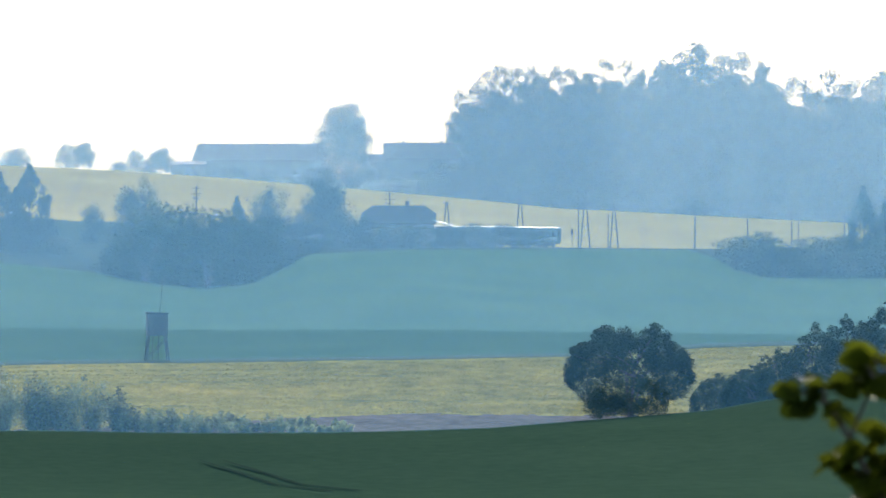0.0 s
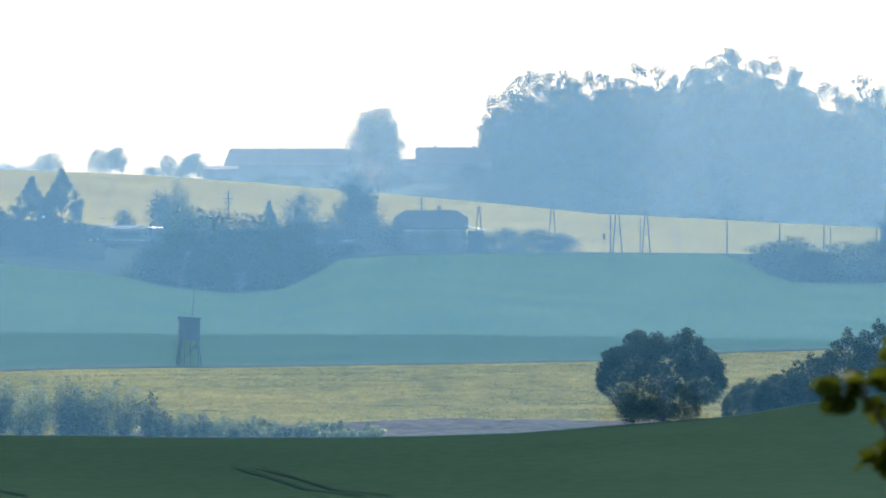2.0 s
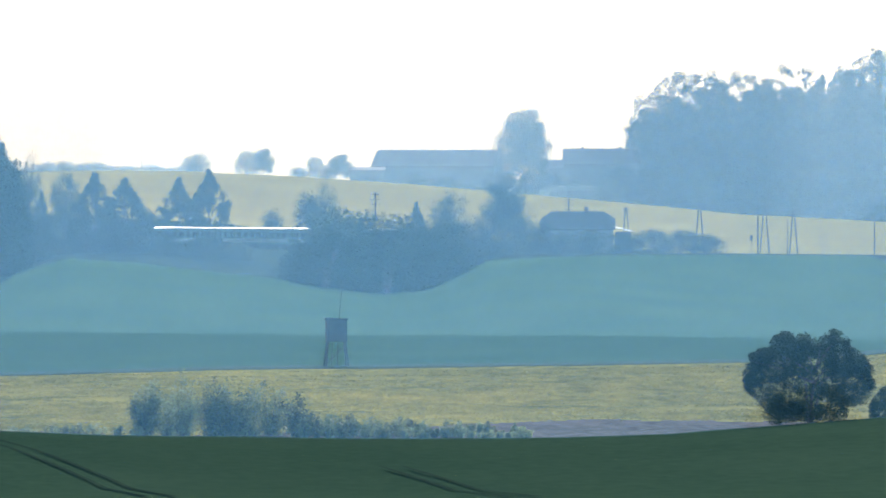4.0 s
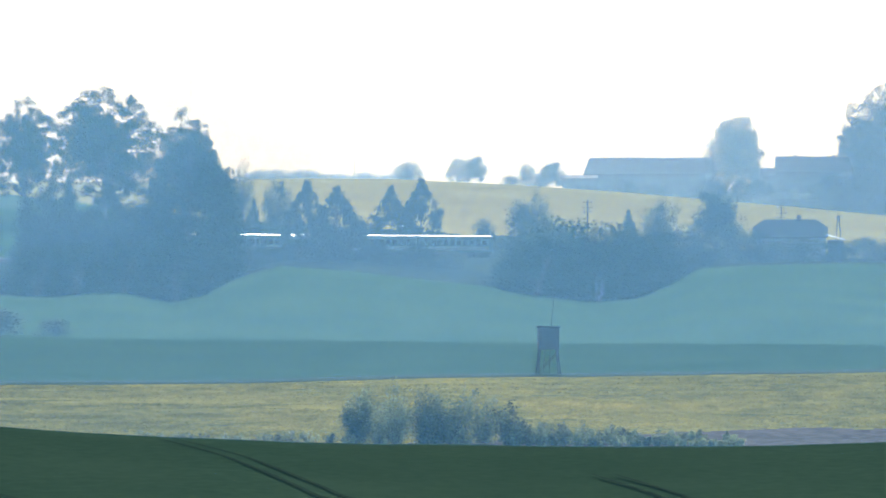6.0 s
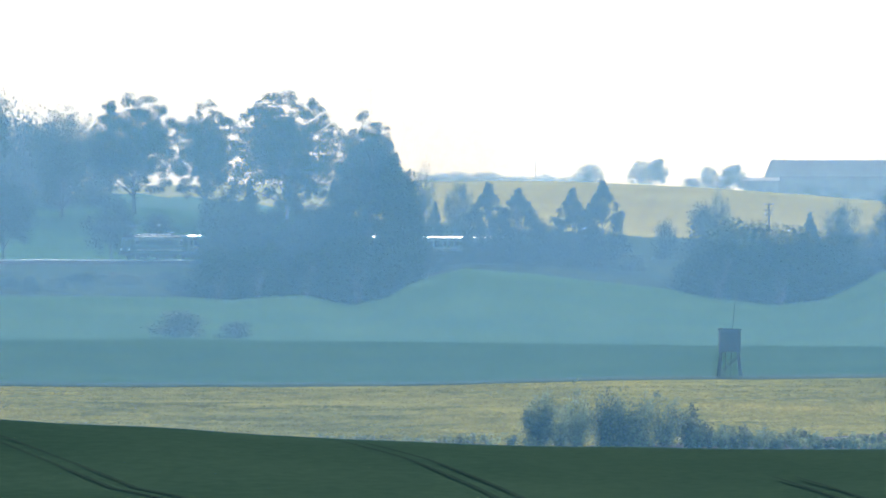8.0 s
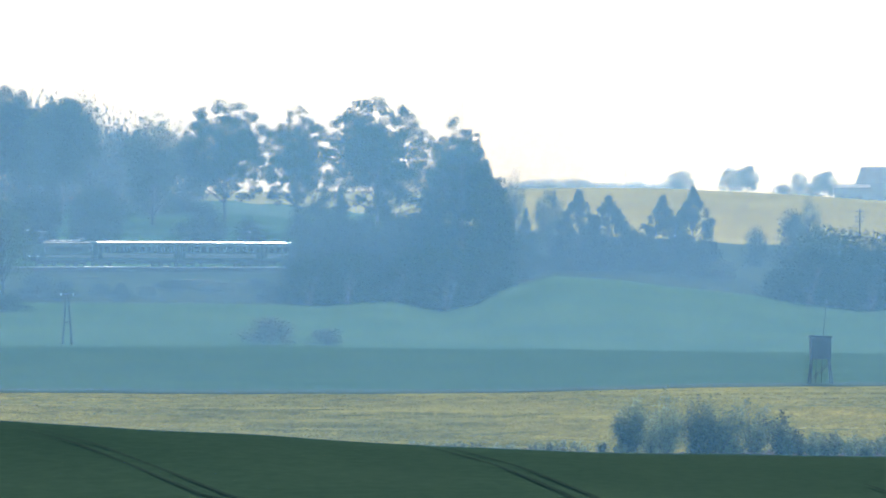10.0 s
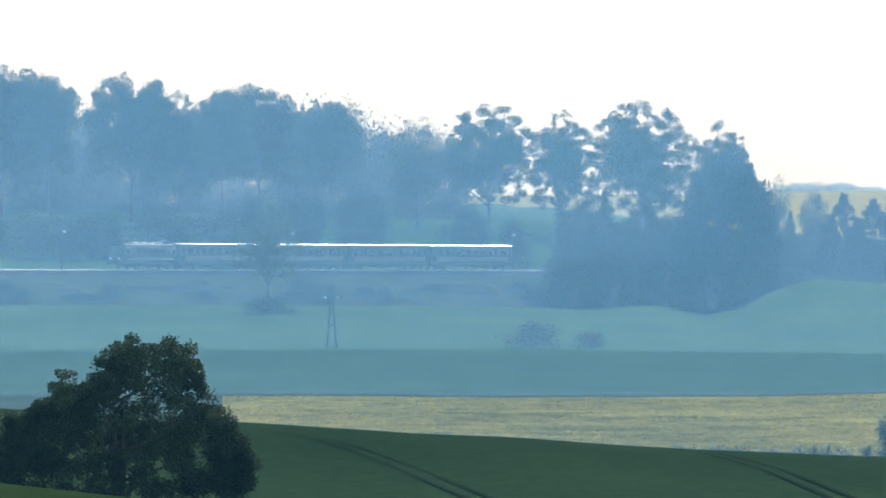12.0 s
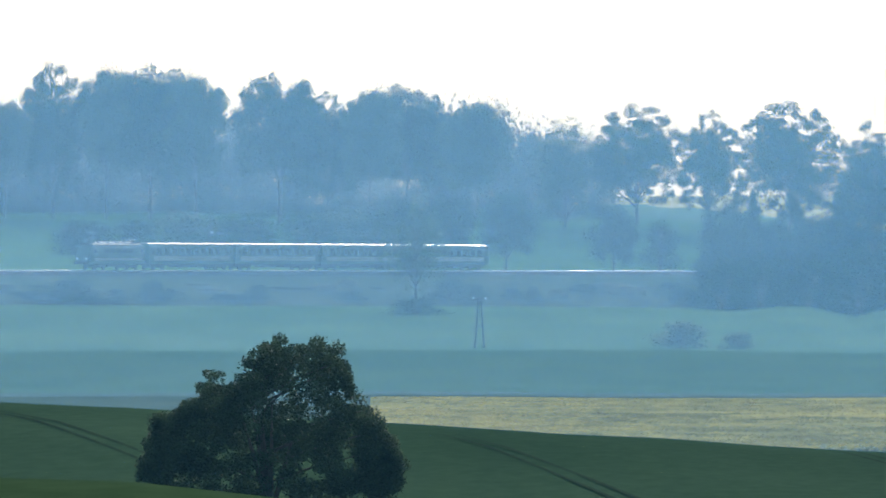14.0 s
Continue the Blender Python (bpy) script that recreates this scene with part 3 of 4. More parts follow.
def distance():
    for b, v, w, k in [(835, 287, 54, "pale"), (920, 281, 46, "pale"), (952, 280, 40, "oak"), (1043, 291, 36, "pale"), (1088, 290, 44, "oak"), (1066, 308, 40, "shrub"), (1014, 312, 50, "shrub"), (1416, 213, 96, "oak"), (1372, 318, 80, "open_b"), (1440, 318, 70, "open"), (1330, 335, 60, "pale"), (1270, 330, 60, "pale"), (1500, 338, 70, "pale"), (1220, 322, 50, "pale"), (1560, 330, 80, "pale"), (1620, 330, 80, "open_b"), (1468, 354, 60, "shrub_pale"), (1535, 356, 70, "shrub_pale")]:
        plant(k, b, 1715 if b < 1410 else 1680 if v > 350 else 1700, v, w, "hazy tree beside the farm on the ridge", "tree", "trees on the ridge")
    forest = "trees of the tall forest on the ridge"
    rng = random.Random(5)
    tops = curve([(1600, 230), (1640, 180), (1690, 150), (1790, 152), (1830, 165), (1870, 138), (1960, 150), (2045, 110), (2100, 125), (2150, 160), (2200, 172), (2280, 162), (2330, 165), (2400, 152), (2480, 160)])
    for b, w in [(1640, 90), (1690, 120), (1735, 120), (1790, 130), (1865, 140), (1920, 130), (1975, 130), (2040, 170), (2105, 160), (2150, 100), (2205, 140), (2280, 150), (2350, 150), (2400, 150), (2470, 150)]:
        plant(rng.choice(["ridge", "open", "ridge", "open_b"]), b, float(ridge_d(b)) + 80 + rng.random() * 12, float(tops(b)), w, "very tall leafy tree of the hazy ridge forest", "tree", forest)
    for i in range(17):
        b = 1635 + i * 52
        plant(rng.choice(["deep", "deep", "lime"]), b, float(ridge_d(b)) + 102 + rng.random() * 14, float(tops(b)) + 50 + rng.random() * 50, 120, "shaded tree inside the hazy ridge forest", "tree", forest)
    for i in range(17):
        b = 1590 + i * 52
        plant(rng.choice(["pale", "shrub", "shrub_b"]), b, float(ridge_d(b)) + 66 + rng.random() * 4, 285 + rng.random() * 55, 110, "undergrowth along the foot of the forest", "shrub", "forest edge shrubs")
    for i in range(20):
        b = 545 + i * 15
        plant(rng.choice(["shrub", "shrub_b"]), b, 2900 + rng.random() * 60, 298 + rng.random() * 13 + (i - 6) * 0.4, 40 + rng.random() * 24, "faint tree on the far skyline", "tree", "far skyline trees")


woods()
line_side()
distance()


# ---- near bushes ----
def hawthorn(b, d, top, wide, seed, clumps, count, label, centres=None, mat="hawthorn", size=0.028, name="bush", fill=0.9):
    x, y = ring(b, d)
    z = ground(b, d) - 0.08
    h, w = rise(top, d) - z, wide * d / MARK
    ob = plant_master(name, seed, mat, clumps, count, size, shape="shrub", clump=0.15, stems=6, centres=centres, fill=fill, aspect=w / h)
    ob.matrix_basis = pose(x, y, z) @ Matrix.Diagonal((w, w * 0.8, h, 1))
    return tagged(ob, label, "bush")


def willow(b, d, top, wide, seed, stems, count, label, name, group):
    """A fan of upright rods with narrow leaves along them."""
    rng = np.random.default_rng(seed)
    x, y = ring(b, d)
    z = ground(b, d) - 0.06
    h, w = max(0.3, rise(top, d) - z), wide * d / MARK
    ob = thing(name, label, "bush", group)
    ob.matrix_basis = pose(x, y, z)
    g, pts = Geo(), []
    for k in range(stems):
        a = rng.uniform(0, 2 * math.pi)
        q = math.sqrt(rng.random())
        foot = np.array([math.cos(a) * q * 0.04, math.sin(a) * q * 0.04, 0])
        tip = np.array([math.cos(a) * q * w * 0.5, math.sin(a) * q * w * 0.4, h * (1 - 0.35 * q * q) * rng.uniform(0.72, 1.2)])
        mid = foot * 0.45 + tip * 0.55 - np.array([0, 0, 0.1 * h])
        g.tube(foot, mid, 0.022, 0.015, 5).tube(mid, tip, 0.015, 0.005, 5)
        u = rng.uniform(0.06, 1.0, (count // stems, 1)) ** 0.8
        bulge = 0.03 * h + 0.085 * w * np.sin(u * 3.0)
        pts.append((1 - u) ** 2 * foot + 2 * u * (1 - u) * mid + u * u * tip + rng.normal(size=(len(u), 3)) * bulge * (1, 1, 0.8))
    p = np.concatenate(pts)
    n = len(p)
    p[:, 2] = np.maximum(p[:, 2], 0.03)
    a = rng.normal(size=(n, 3)) * (0.8, 0.8, 0.6) + (0, 0, 0.35)
    a /= np.linalg.norm(a, axis=1)[:, None]
    c = np.cross(a, rng.normal(size=(n, 3)))
    c /= np.linalg.norm(c, axis=1)[:, None]
    s = (0.10 + 0.12 * rng.random(n))[:, None]
    v = np.stack([p - a * s * 0.7, p + a * s * 0.7, p + c * s * 0.5], 1).reshape(-1, 3)
    part("rods", g, "bark", ob)
    part("crown", leaf_mesh("crown", v, np.arange(n * 3).reshape(-1, 3), "willow"), "willow", ob)
    return ob


def barley():
    """Standing ears over the ripening field, thinner along lodged streaks."""
    rng = np.random.default_rng(77)
    n = 90000
    bs = rng.uniform(-440, 2420, n)
    ds = np.sqrt(rng.uniform(476.0 ** 2, 619.0 ** 2, n))
    verts = []
    for b, d in zip(bs, ds):
        x, y = ring(b, d)
        lodged = noise.noise((x * 0.03, y * 0.16 + x * 0.02, 2.0)) + 0.6 * noise.noise((x * 0.12, y * 0.5, 6.0))
        if lodged < -0.16:
            continue
        inner = (d - 475.0) / 45.0
        if 150 < b < 2000 and inner < np.interp(b, [150, 350, 600, 760, 1100, 1500, 2000], [0.0, 0.22, 0.3, 0.12, 0.35, 0.75, 0.7]) + 0.1 * noise.noise((b * 0.03, 0, 5)):
            continue
        z = ground(b, d)
        h = rng.uniform(0.06, 0.17) * (1 + lodged) * min(1.0, 0.35 + (619.0 - d) * 0.03)
        w = rng.uniform(0.08, 0.22)
        t = rng.uniform(-0.15, 0.15)
        verts += [(x - w, y, z), (x + w, y + t, z), (x + t, y - t, z + h)]
    me = leaf_mesh("barley", np.array(verts), np.arange(len(verts)).reshape(-1, 3), "ears")
    tagged(new("barley", me), "ripening golden barley standing in the field", "crop", kind="stuff")


barley()


def near_bushes():
    r = random.Random(3)

    def filled(outline, n, rr, foot=((-0.5, 0.0), (0.5, 0.0)), sprays=0.5):
        """Clumps that fill the space between a foot line and a wavy outline of (across, height), with loose sprays on its skin."""
        top, low = curve(outline), curve(foot)
        out = []
        while len(out) < n:
            a = r.uniform(-0.5, 0.5)
            h = float(top(a))
            k = rr * (0.55 + 0.8 * r.random())
            z = r.random() * h - k * 0.7
            if z < 0.03 + float(low(a)):
                continue
            out.append((a * 0.92, r.uniform(-0.4, 0.4) * math.sqrt(max(0.05, 1 - 4 * a * a)), z, k))
        for _ in range(int(n * sprays)):
            a = r.uniform(-0.5, 0.5)
            h, f = float(top(a)), float(low(a))
            z = h * r.uniform(0.84, 1.05) if r.random() < 0.6 else r.uniform(f, h)
            a2 = a * 0.96 if z > 0.8 * h else math.copysign(r.uniform(0.4, 0.5), a)
            z = min(z, float(top(a2)) * 1.03)
            if z > float(low(a2)) + 0.02:
                out.append((a2, r.uniform(-0.3, 0.3) * math.sqrt(max(0.05, 1 - 4 * a2 * a2)), max(0.06, z), rr * r.uniform(0.3, 0.7)))
        return out

    hawthorn(-620, 259, 586, 446, 31, 0, 120000, "large dark rounded hawthorn bush with lighter leaf tips",
             filled([(-0.5, 0.2), (-0.42, 0.5), (-0.34, 0.58), (-0.28, 0.62), (-0.23, 0.84), (-0.19, 0.66), (-0.14, 0.72), (-0.1, 0.76), (-0.06, 0.9), (0.0, 1.0), (0.05, 0.95), (0.12, 0.96), (0.16, 1.0), (0.25, 0.95), (0.29, 0.86), (0.32, 0.66), (0.4, 0.52), (0.46, 0.34), (0.5, 0.22)], 250, 0.05, ((-0.5, 0.14), (-0.4, 0.0), (0.42, 0.0), (0.5, 0.1)), 1.9), size=0.0095)
    hawthorn(1916, 404, 605, 214, 32, 0, 90000, "dense dark rounded bush at the edge of the crop",
             filled([(-0.5, 0.5), (-0.47, 0.72), (-0.38, 0.78), (-0.31, 0.8), (-0.27, 0.96), (-0.18, 0.97), (-0.12, 0.9), (-0.02, 0.95), (0.05, 0.9), (0.12, 0.93), (0.2, 1.0), (0.28, 0.95), (0.33, 0.8), (0.42, 0.76), (0.47, 0.68), (0.5, 0.5)], 260, 0.06,
                    ((-0.5, 0.36), (-0.4, 0.28), (-0.33, 0.03), (0.22, 0.0), (0.3, 0.12), (0.4, 0.24), (0.5, 0.34)), 1.6), size=0.0112)
    for b, v, w, s in [(2075, 690, 100, 41), (2135, 676, 110, 42), (2180, 648, 110, 43), (2250, 606, 130, 44), (2300, 592, 120, 45), (2370, 575, 150, 46), (2440, 560, 150, 47)]:
        hawthorn(b, 420 + (s % 3) * 3, v, w, s, 0, 15000, "dark leafy hedgerow bush beside the crop", filled([(-0.5, 0.3), (-0.4, 0.6), (-0.25, 0.8), (-0.1, 0.86), (0.0, 1.0), (0.12, 0.84), (0.25, 0.9), (0.4, 0.6), (0.5, 0.3)], 160, 0.08, sprays=0.8), size=0.026)
    for b, v, w, s in [(738, 715, 60, 50), (752, 688, 60, 51), (808, 686, 66, 52), (856, 690, 70, 53), (905, 690, 84, 54), (962, 704, 96, 55), (1012, 724, 70, 56), (880, 716, 120, 57), (780, 722, 90, 58), (935, 722, 110, 59)]:
        willow(b, 478 + (s % 4) * 1.5, v, w, s, 18, 2300, "silvery willow scrub at the field's edge", "willow_bush", "willow scrub")
    for i in range(46):
        b = 1025 + i * 8.5 + r.uniform(-5, 5)
        willow(b, 476 + (i * 5) % 8, 744 + i * 0.45 + r.random() * 22, 20 + r.random() * 30, 70 + i, 7, 420, "low silvery willow shoot in the fallow strip", "willow_shoot", "willow shoots")
    for i in range(14):
        b = 330 + i * 30 + r.uniform(-8, 8)
        willow(b, 476 + (i * 5) % 8, 762 + r.random() * 12, 26 + r.random() * 22, 140 + i, 7, 320, "low silvery willow shoot at the barley's edge", "willow_shoot", "willow shoots")


near_bushes()


# ---- railway ----
BS = np.linspace(-2500, 3500, 3001)
TX = rail_d(BS) * np.sin((BS - MID) / MARK)
TY = rail_d(BS) * np.cos((BS - MID) / MARK)
TS = np.concatenate([[0], np.cumsum(np.hypot(np.diff(TX), np.diff(TY)))])
TZ = rise(np.array([rail_v(b) for b in BS]), rail_d(BS))


def on_track(s):
    return Vector((float(np.interp(s, TS, TX)), float(np.interp(s, TS, TY)), float(np.interp(s, TS, TZ))))


def track():
    root = thing("railway_track", "single railway track, bright worn rails on grey ballast", "railway track", kind="structure")
    ss = np.arange(40, 900, 6.0)
    for side in (-0.75, 0.75):
        g = Geo()
        prev = None
        for s in ss:
            p, q = on_track(s), on_track(s + 1)
            t = (q - p).normalized()
            o = p + Vector((t.y, -t.x, 0)) * side
            n = Vector((t.y, -t.x, 0))
            up = Vector((0, 0, 1))
            prof = [o + n * a + up * c for a, c in ((-0.07, -0.17), (-0.02, -0.15), (-0.02, -0.04), (-0.037, -0.03), (-0.03, -0.006), (0, 0), (0.03, -0.006), (0.037, -0.03), (0.02, -0.04), (0.02, -0.15), (0.07, -0.17))]
            k = len(g.v)
            g.v += [tuple(v) for v in prof]
            if prev is not None:
                g.f += [(prev + i, k + i, k + i + 1, prev + i + 1) for i in range(10)]
            prev = k
        part("rail", g, "steel", root, "polished steel rail", True)
    g = Geo()
    prev = None
    for s in ss:
        p, q = on_track(s), on_track(s + 1)
        t = (q - p).normalized()
        n = Vector((t.y, -t.x, 0))
        k = len(g.v)
        g.v += [tuple(p + n * a + Vector((0, 0, c))) for a, c in ((-3.1, -1.1), (-1.8, -0.26), (1.8, -0.26), (3.1, -1.1))]
        if prev is not None:
            g.f += [(prev + i, k + i, k + i + 1, prev + i + 1) for i in range(3)]
        prev = k
    part("ballast", g, "ballast", root)
    slab = Geo().box((0, 0, 0), (0.24, 2.5, 0.16)).mesh("sleeper", M["sleeper"])
    for i in range(290):
        s = 190 + i * 0.72
        p, q = on_track(s), on_track(s + 1)
        t = (q - p).normalized()
        ob = part("sleeper", slab, "sleeper", root)
        ob.matrix_basis = pose(p.x, p.y, p.z - 0.25, 0, 0, math.degrees(math.atan2(t.y, t.x)))
    # contact wire over the line, carried on lattice masts
    stations = [s for s in np.arange(70, 860, 62.0)]
    for s in stations:
        p, q = on_track(s), on_track(s + 1)
        t = (q - p).normalized()
        n = Vector((t.y, -t.x, 0))
        m = thing("line_mast", "thin dark steel mast holding the overhead wire", "mast", "overhead line masts")
        at = p - n * 3.2
        m.matrix_basis = pose(at.x, at.y, p.z - 1.2, 0, 0, math.degrees(math.atan2(t.y, t.x)))
        part("post", Geo().tube((0, 0, 0), (0, 0, 8.0), 0.11, 0.08), "dark_steel", m)
        part("bracket", Geo().tube((0, 0, 6.9), (0, -3.1, 6.75), 0.04, 0.03).tube((0, 0, 7.9), (0, -2.4, 6.85), 0.025, 0.025), "dark_steel", m)
        part("insulator", Geo().tube((0, -0.25, 6.9), (0, -0.6, 6.88), 0.07, 0.07, 8), "porcelain", m)
    for a, c in zip(stations[:-1], stations[1:]):
        w = thing("contact_wire", "thin bright overhead wire above the railway", "wire", "overhead wires")
        g1, g2 = Geo(), Geo()
        N = 14
        pts = [on_track(a + (c - a) * i / N) + Vector((0, 0, 5.5)) for i in range(N + 1)]
        hang = [p + Vector((0, 0, 0.25 + 0.95 * (2 * i / N - 1) ** 2)) for i, p in enumerate(pts)]
        for i in range(N):
            g1.tube(pts[i], pts[i + 1], 0.005, 0.005, 6)
            g2.tube(hang[i], hang[i + 1], 0.008, 0.008, 6)
        part("wire", g1, "copper", w)
        part("catenary", g2, "copper", w)


track()


def bogie(root, x):
    b = part("bogie", Geo().box((x, 0.95, 0.62), (3.1, 0.12, 0.3)).box((x, -0.95, 0.62), (3.1, 0.12, 0.3)).box((x, 0, 0.7), (0.5, 1.9, 0.25)), "dark_steel", root)
    for dx in (-1.25, 1.25):
        g = Geo()
        for sy in (-1, 1):
            g.tube((x + dx, sy * 0.7, 0.46), (x + dx, sy * 0.83, 0.46), 0.46, 0.46, 18)
        g.tube((x + dx, -0.7, 0.46), (x + dx, 0.7, 0.46), 0.08, 0.08, 8)
        part("wheelset", g, "dark_steel", b)
    return b


def shell(w, z0, z1, n=8):
    """Half-round roof outline between two eaves."""
    out = []
    for i in range(n + 1):
        a = math.pi * i / n
        out.append((w * math.cos(a), z0 + (z1 - z0) * math.sin(a) ** 0.8))
    return out


def coach():
    L = 22.7
    c = thing("coach", "", "")
    part("body", Geo().prism([(-1.35, 1.0), (1.35, 1.0), (1.42, 1.5), (1.42, 3.5), (1.34, 3.85), (-1.34, 3.85), (-1.42, 3.5), (-1.42, 1.5)], -L / 2, L / 2), "coach_green", c)
    part("roof", Geo().prism(shell(1.31, 3.853, 4.06, 12), -L / 2 + 0.05, L / 2 - 0.05), "coach_roof", c, "bright metal roof catching the sun")
    for sy in (-1, 1):
        part("band", Geo().box((0, sy * 1.425, 1.75), (L - 1.8, 0.02, 0.7)), "coach_cream", c, "pale painted band")
        for i in range(10):
            x = -L / 2 + 2.6 + i * (L - 5.2) / 9
            w = part("window", Geo().box((x, sy * 1.43, 2.75), (1.35, 0.03, 0.95)), "coach_green", c)
            part("pane", Geo().box((x, sy * 1.45, 2.75), (1.2, 0.015, 0.82)), "glass", w)
        for x in (-L / 2 + 0.9, L / 2 - 0.9):
            d = part("door", Geo().box((x, sy * 1.43, 2.15), (0.8, 0.03, 2.1)), "coach_green", c)
            part("pane", Geo().box((x, sy * 1.45, 2.7), (0.45, 0.015, 0.75)), "glass", d)
    part("underframe", Geo().box((0, 0, 0.85), (L - 0.4, 2.3, 0.25)).box((-1.5, 0, 0.62), (3.2, 2.0, 0.35)).box((3.0, 0, 0.6), (1.8, 2.0, 0.35)), "dark_steel", c)
    for x in (-L / 2 - 0.18, L / 2 + 0.18):
        part("gangway", Geo().box((x, 0, 2.1), (0.36, 1.1, 2.2)), "dark_steel", c)
    for x in (-8.3, 8.3):
        bogie(c, x)
    return tagged(c, "green and cream passenger coach with a glinting metal roof", "railway coach", "coaches of the train")


def loco():
    L = 15.0
    e = thing("locomotive", "boxy electric locomotive at the head of the train", "locomotive")
    hull = [(-1.4, 0.9), (1.4, 0.9), (1.47, 1.4), (1.47, 3.2), (1.3, 3.6), (-1.3, 3.6), (-1.47, 3.2), (-1.47, 1.4)]
    g = Geo()
    k = len(hull)
    xs = [(-L / 2, 0.82, 0.0), (-L / 2 + 0.9, 1.0, 0.0), (L / 2 - 0.9, 1.0, 0.0), (L / 2, 0.82, 0.0)]
    for x, sc, _ in xs:
        g.v += [(x + (0.35 if x < 0 else -0.35) * (1 if z > 2.2 and abs(x) > 7.3 else 0), y * sc, z) for y, z in hull]
    for i in range(3):
        g.f += [(i * k + j, (i + 1) * k + j, (i + 1) * k + (j + 1) % k, i * k + (j + 1) % k) for j in range(k)]
    g.f += [tuple(range(k)), tuple(range(4 * k - 1, 3 * k - 1, -1))]
    part("body", g, "coach_green", e)
    part("roof", Geo().prism(shell(1.28, 3.603, 3.95, 8), -L / 2 + 1.0, L / 2 - 1.0), "dark_steel", e)
    for x in (-3.4, -1.0, 1.4, 3.6):
        part("roof_vent", Geo().tube((x - 0.6, -0.55, 4.02), (x + 0.6, -0.55, 4.02), 0.14, 0.14, 14).tube((x - 0.45, 0.5, 4.04), (x + 0.45, 0.5, 4.04), 0.12, 0.12, 14), "coach_roof", e, "shiny roof vent", True)
        part("roof_insulator", Geo().tube((x + 1.1, -0.3, 3.9), (x + 1.1, -0.3, 4.3), 0.1, 0.07, 10).tube((x + 1.1, 0.4, 3.9), (x + 1.1, 0.4, 4.25), 0.1, 0.07, 10), "porcelain", e, "white insulator")
    for x in (-5.2, 5.2):
        p = part("pantograph", Geo().box((x, 0, 4.08), (1.9, 1.5, 0.08)), "dark_steel", e)
        for sy in (-0.5, 0.5):
            part("arm", Geo().tube((x - 0.8, sy, 4.12), (x + 0.9, sy * 0.6, 4.4 if x > 0 else 5.0), 0.03, 0.03).tube((x + 0.9, sy * 0.6, 4.4 if x > 0 else 5.0), (x, sy * 0.5, 4.5 if x > 0 else 5.48), 0.025, 0.025), "coach_roof", p)
        part("contact_strip", Geo().box((x, 0, 4.53 if x > 0 else 5.5), (0.3, 1.7, 0.06)), "coach_roof", p)
    for sy in (-1, 1):
        part("band", Geo().box((0, sy * 1.475, 1.6), (L - 2.4, 0.02, 0.35)), "coach_cream", e)
        for x in (-6.2, 6.2):
            w = part("cab_window", Geo().box((x, sy * 1.47, 2.75), (0.9, 0.04, 0.75)), "frame", e)
            part("pane", Geo().box((x, sy * 1.49, 2.75), (0.78, 0.02, 0.63)), "glass", w)
        for i in range(5):
            part("side_grille", Geo().box((-3.2 + i * 1.6, sy * 1.475, 2.8), (1.1, 0.03, 0.6)), "dark_steel", e)
    for x in (-1, 1):
        part("windscreen", Geo().box((x * (L / 2 - 0.36), 0, 2.8), (0.06, 2.0, 0.8)), "glass", e)
        part("buffer_beam", Geo().box((x * (L / 2 + 0.1), 0, 1.05), (0.25, 2.5, 0.45)).tube((x * (L / 2 + 0.1), 0.87, 1.05), (x * (L / 2 + 0.65), 0.87, 1.05), 0.16, 0.2, 10).tube((x * (L / 2 + 0.1), -0.87, 1.05), (x * (L / 2 + 0.65), -0.87, 1.05), 0.16, 0.2, 10), "dark_steel", e)
        for sy in (-0.8, 0.8):
            part("headlight", Geo().tube((x * (L / 2 - 0.05), sy, 1.65), (x * (L / 2 + 0.05), sy, 1.65), 0.16, 0.16, 12), "porcelain", e)
    part("underframe", Geo().box((0, 0, 0.75), (4.5, 2.2, 0.5)), "dark_steel", e)
    for x in (-4.2, 4.2):
        bogie(e, x)
    return e


COACHES = [coach()]
for _ in range(3):
    COACHES.append(copy_thing(COACHES[0], Matrix.Identity(4)))
LOCO = loco()


def ride(s, half):
    a, c = on_track(s - half), on_track(s + half)
    t = (c - a).normalized()
    p = (a + c) / 2
    return pose(p.x, p.y, p.z, 0, -math.degrees(math.asin(t.z)), math.degrees(math.atan2(t.y, t.x)))


def motions():
    # the train runs at close to 25 m/s; tail: where the last coach ends along the track
    tail = lambda t: 0.01865 * t ** 3 + -0.45118 * t ** 2 + -21.88632 * t + 669.225
    times = [i * 0.5 for i in range(29)]
    for i, c in enumerate(COACHES):
        walk(c, [(t, ride(tail(t) - 11.6 - 23.2 * i, 8.3)) for t in times])
    # the branch close by sways a little
    x, y = ring(2290, 12.0)
    z = ground(2290, 12.0)
    k = 12.0 / MARK
    sway = [(0, 0, 0), (0.5, 11, 2), (1.0, 9, 2), (1.5, 21, 13), (2.0, 14, 16), (2.5, 24, 24), (5.0, 12, 8), (9.0, 4, 4), (14.0, 10, 8)]
    walk(TWIG, [(t, pose(x + (a + 20) * k, y, z + c * k)) for t, a, c in sway])
    walk(LOCO, [(t, ride(tail(t) - 92.8 - 8.0, 4.2)) for t in times])


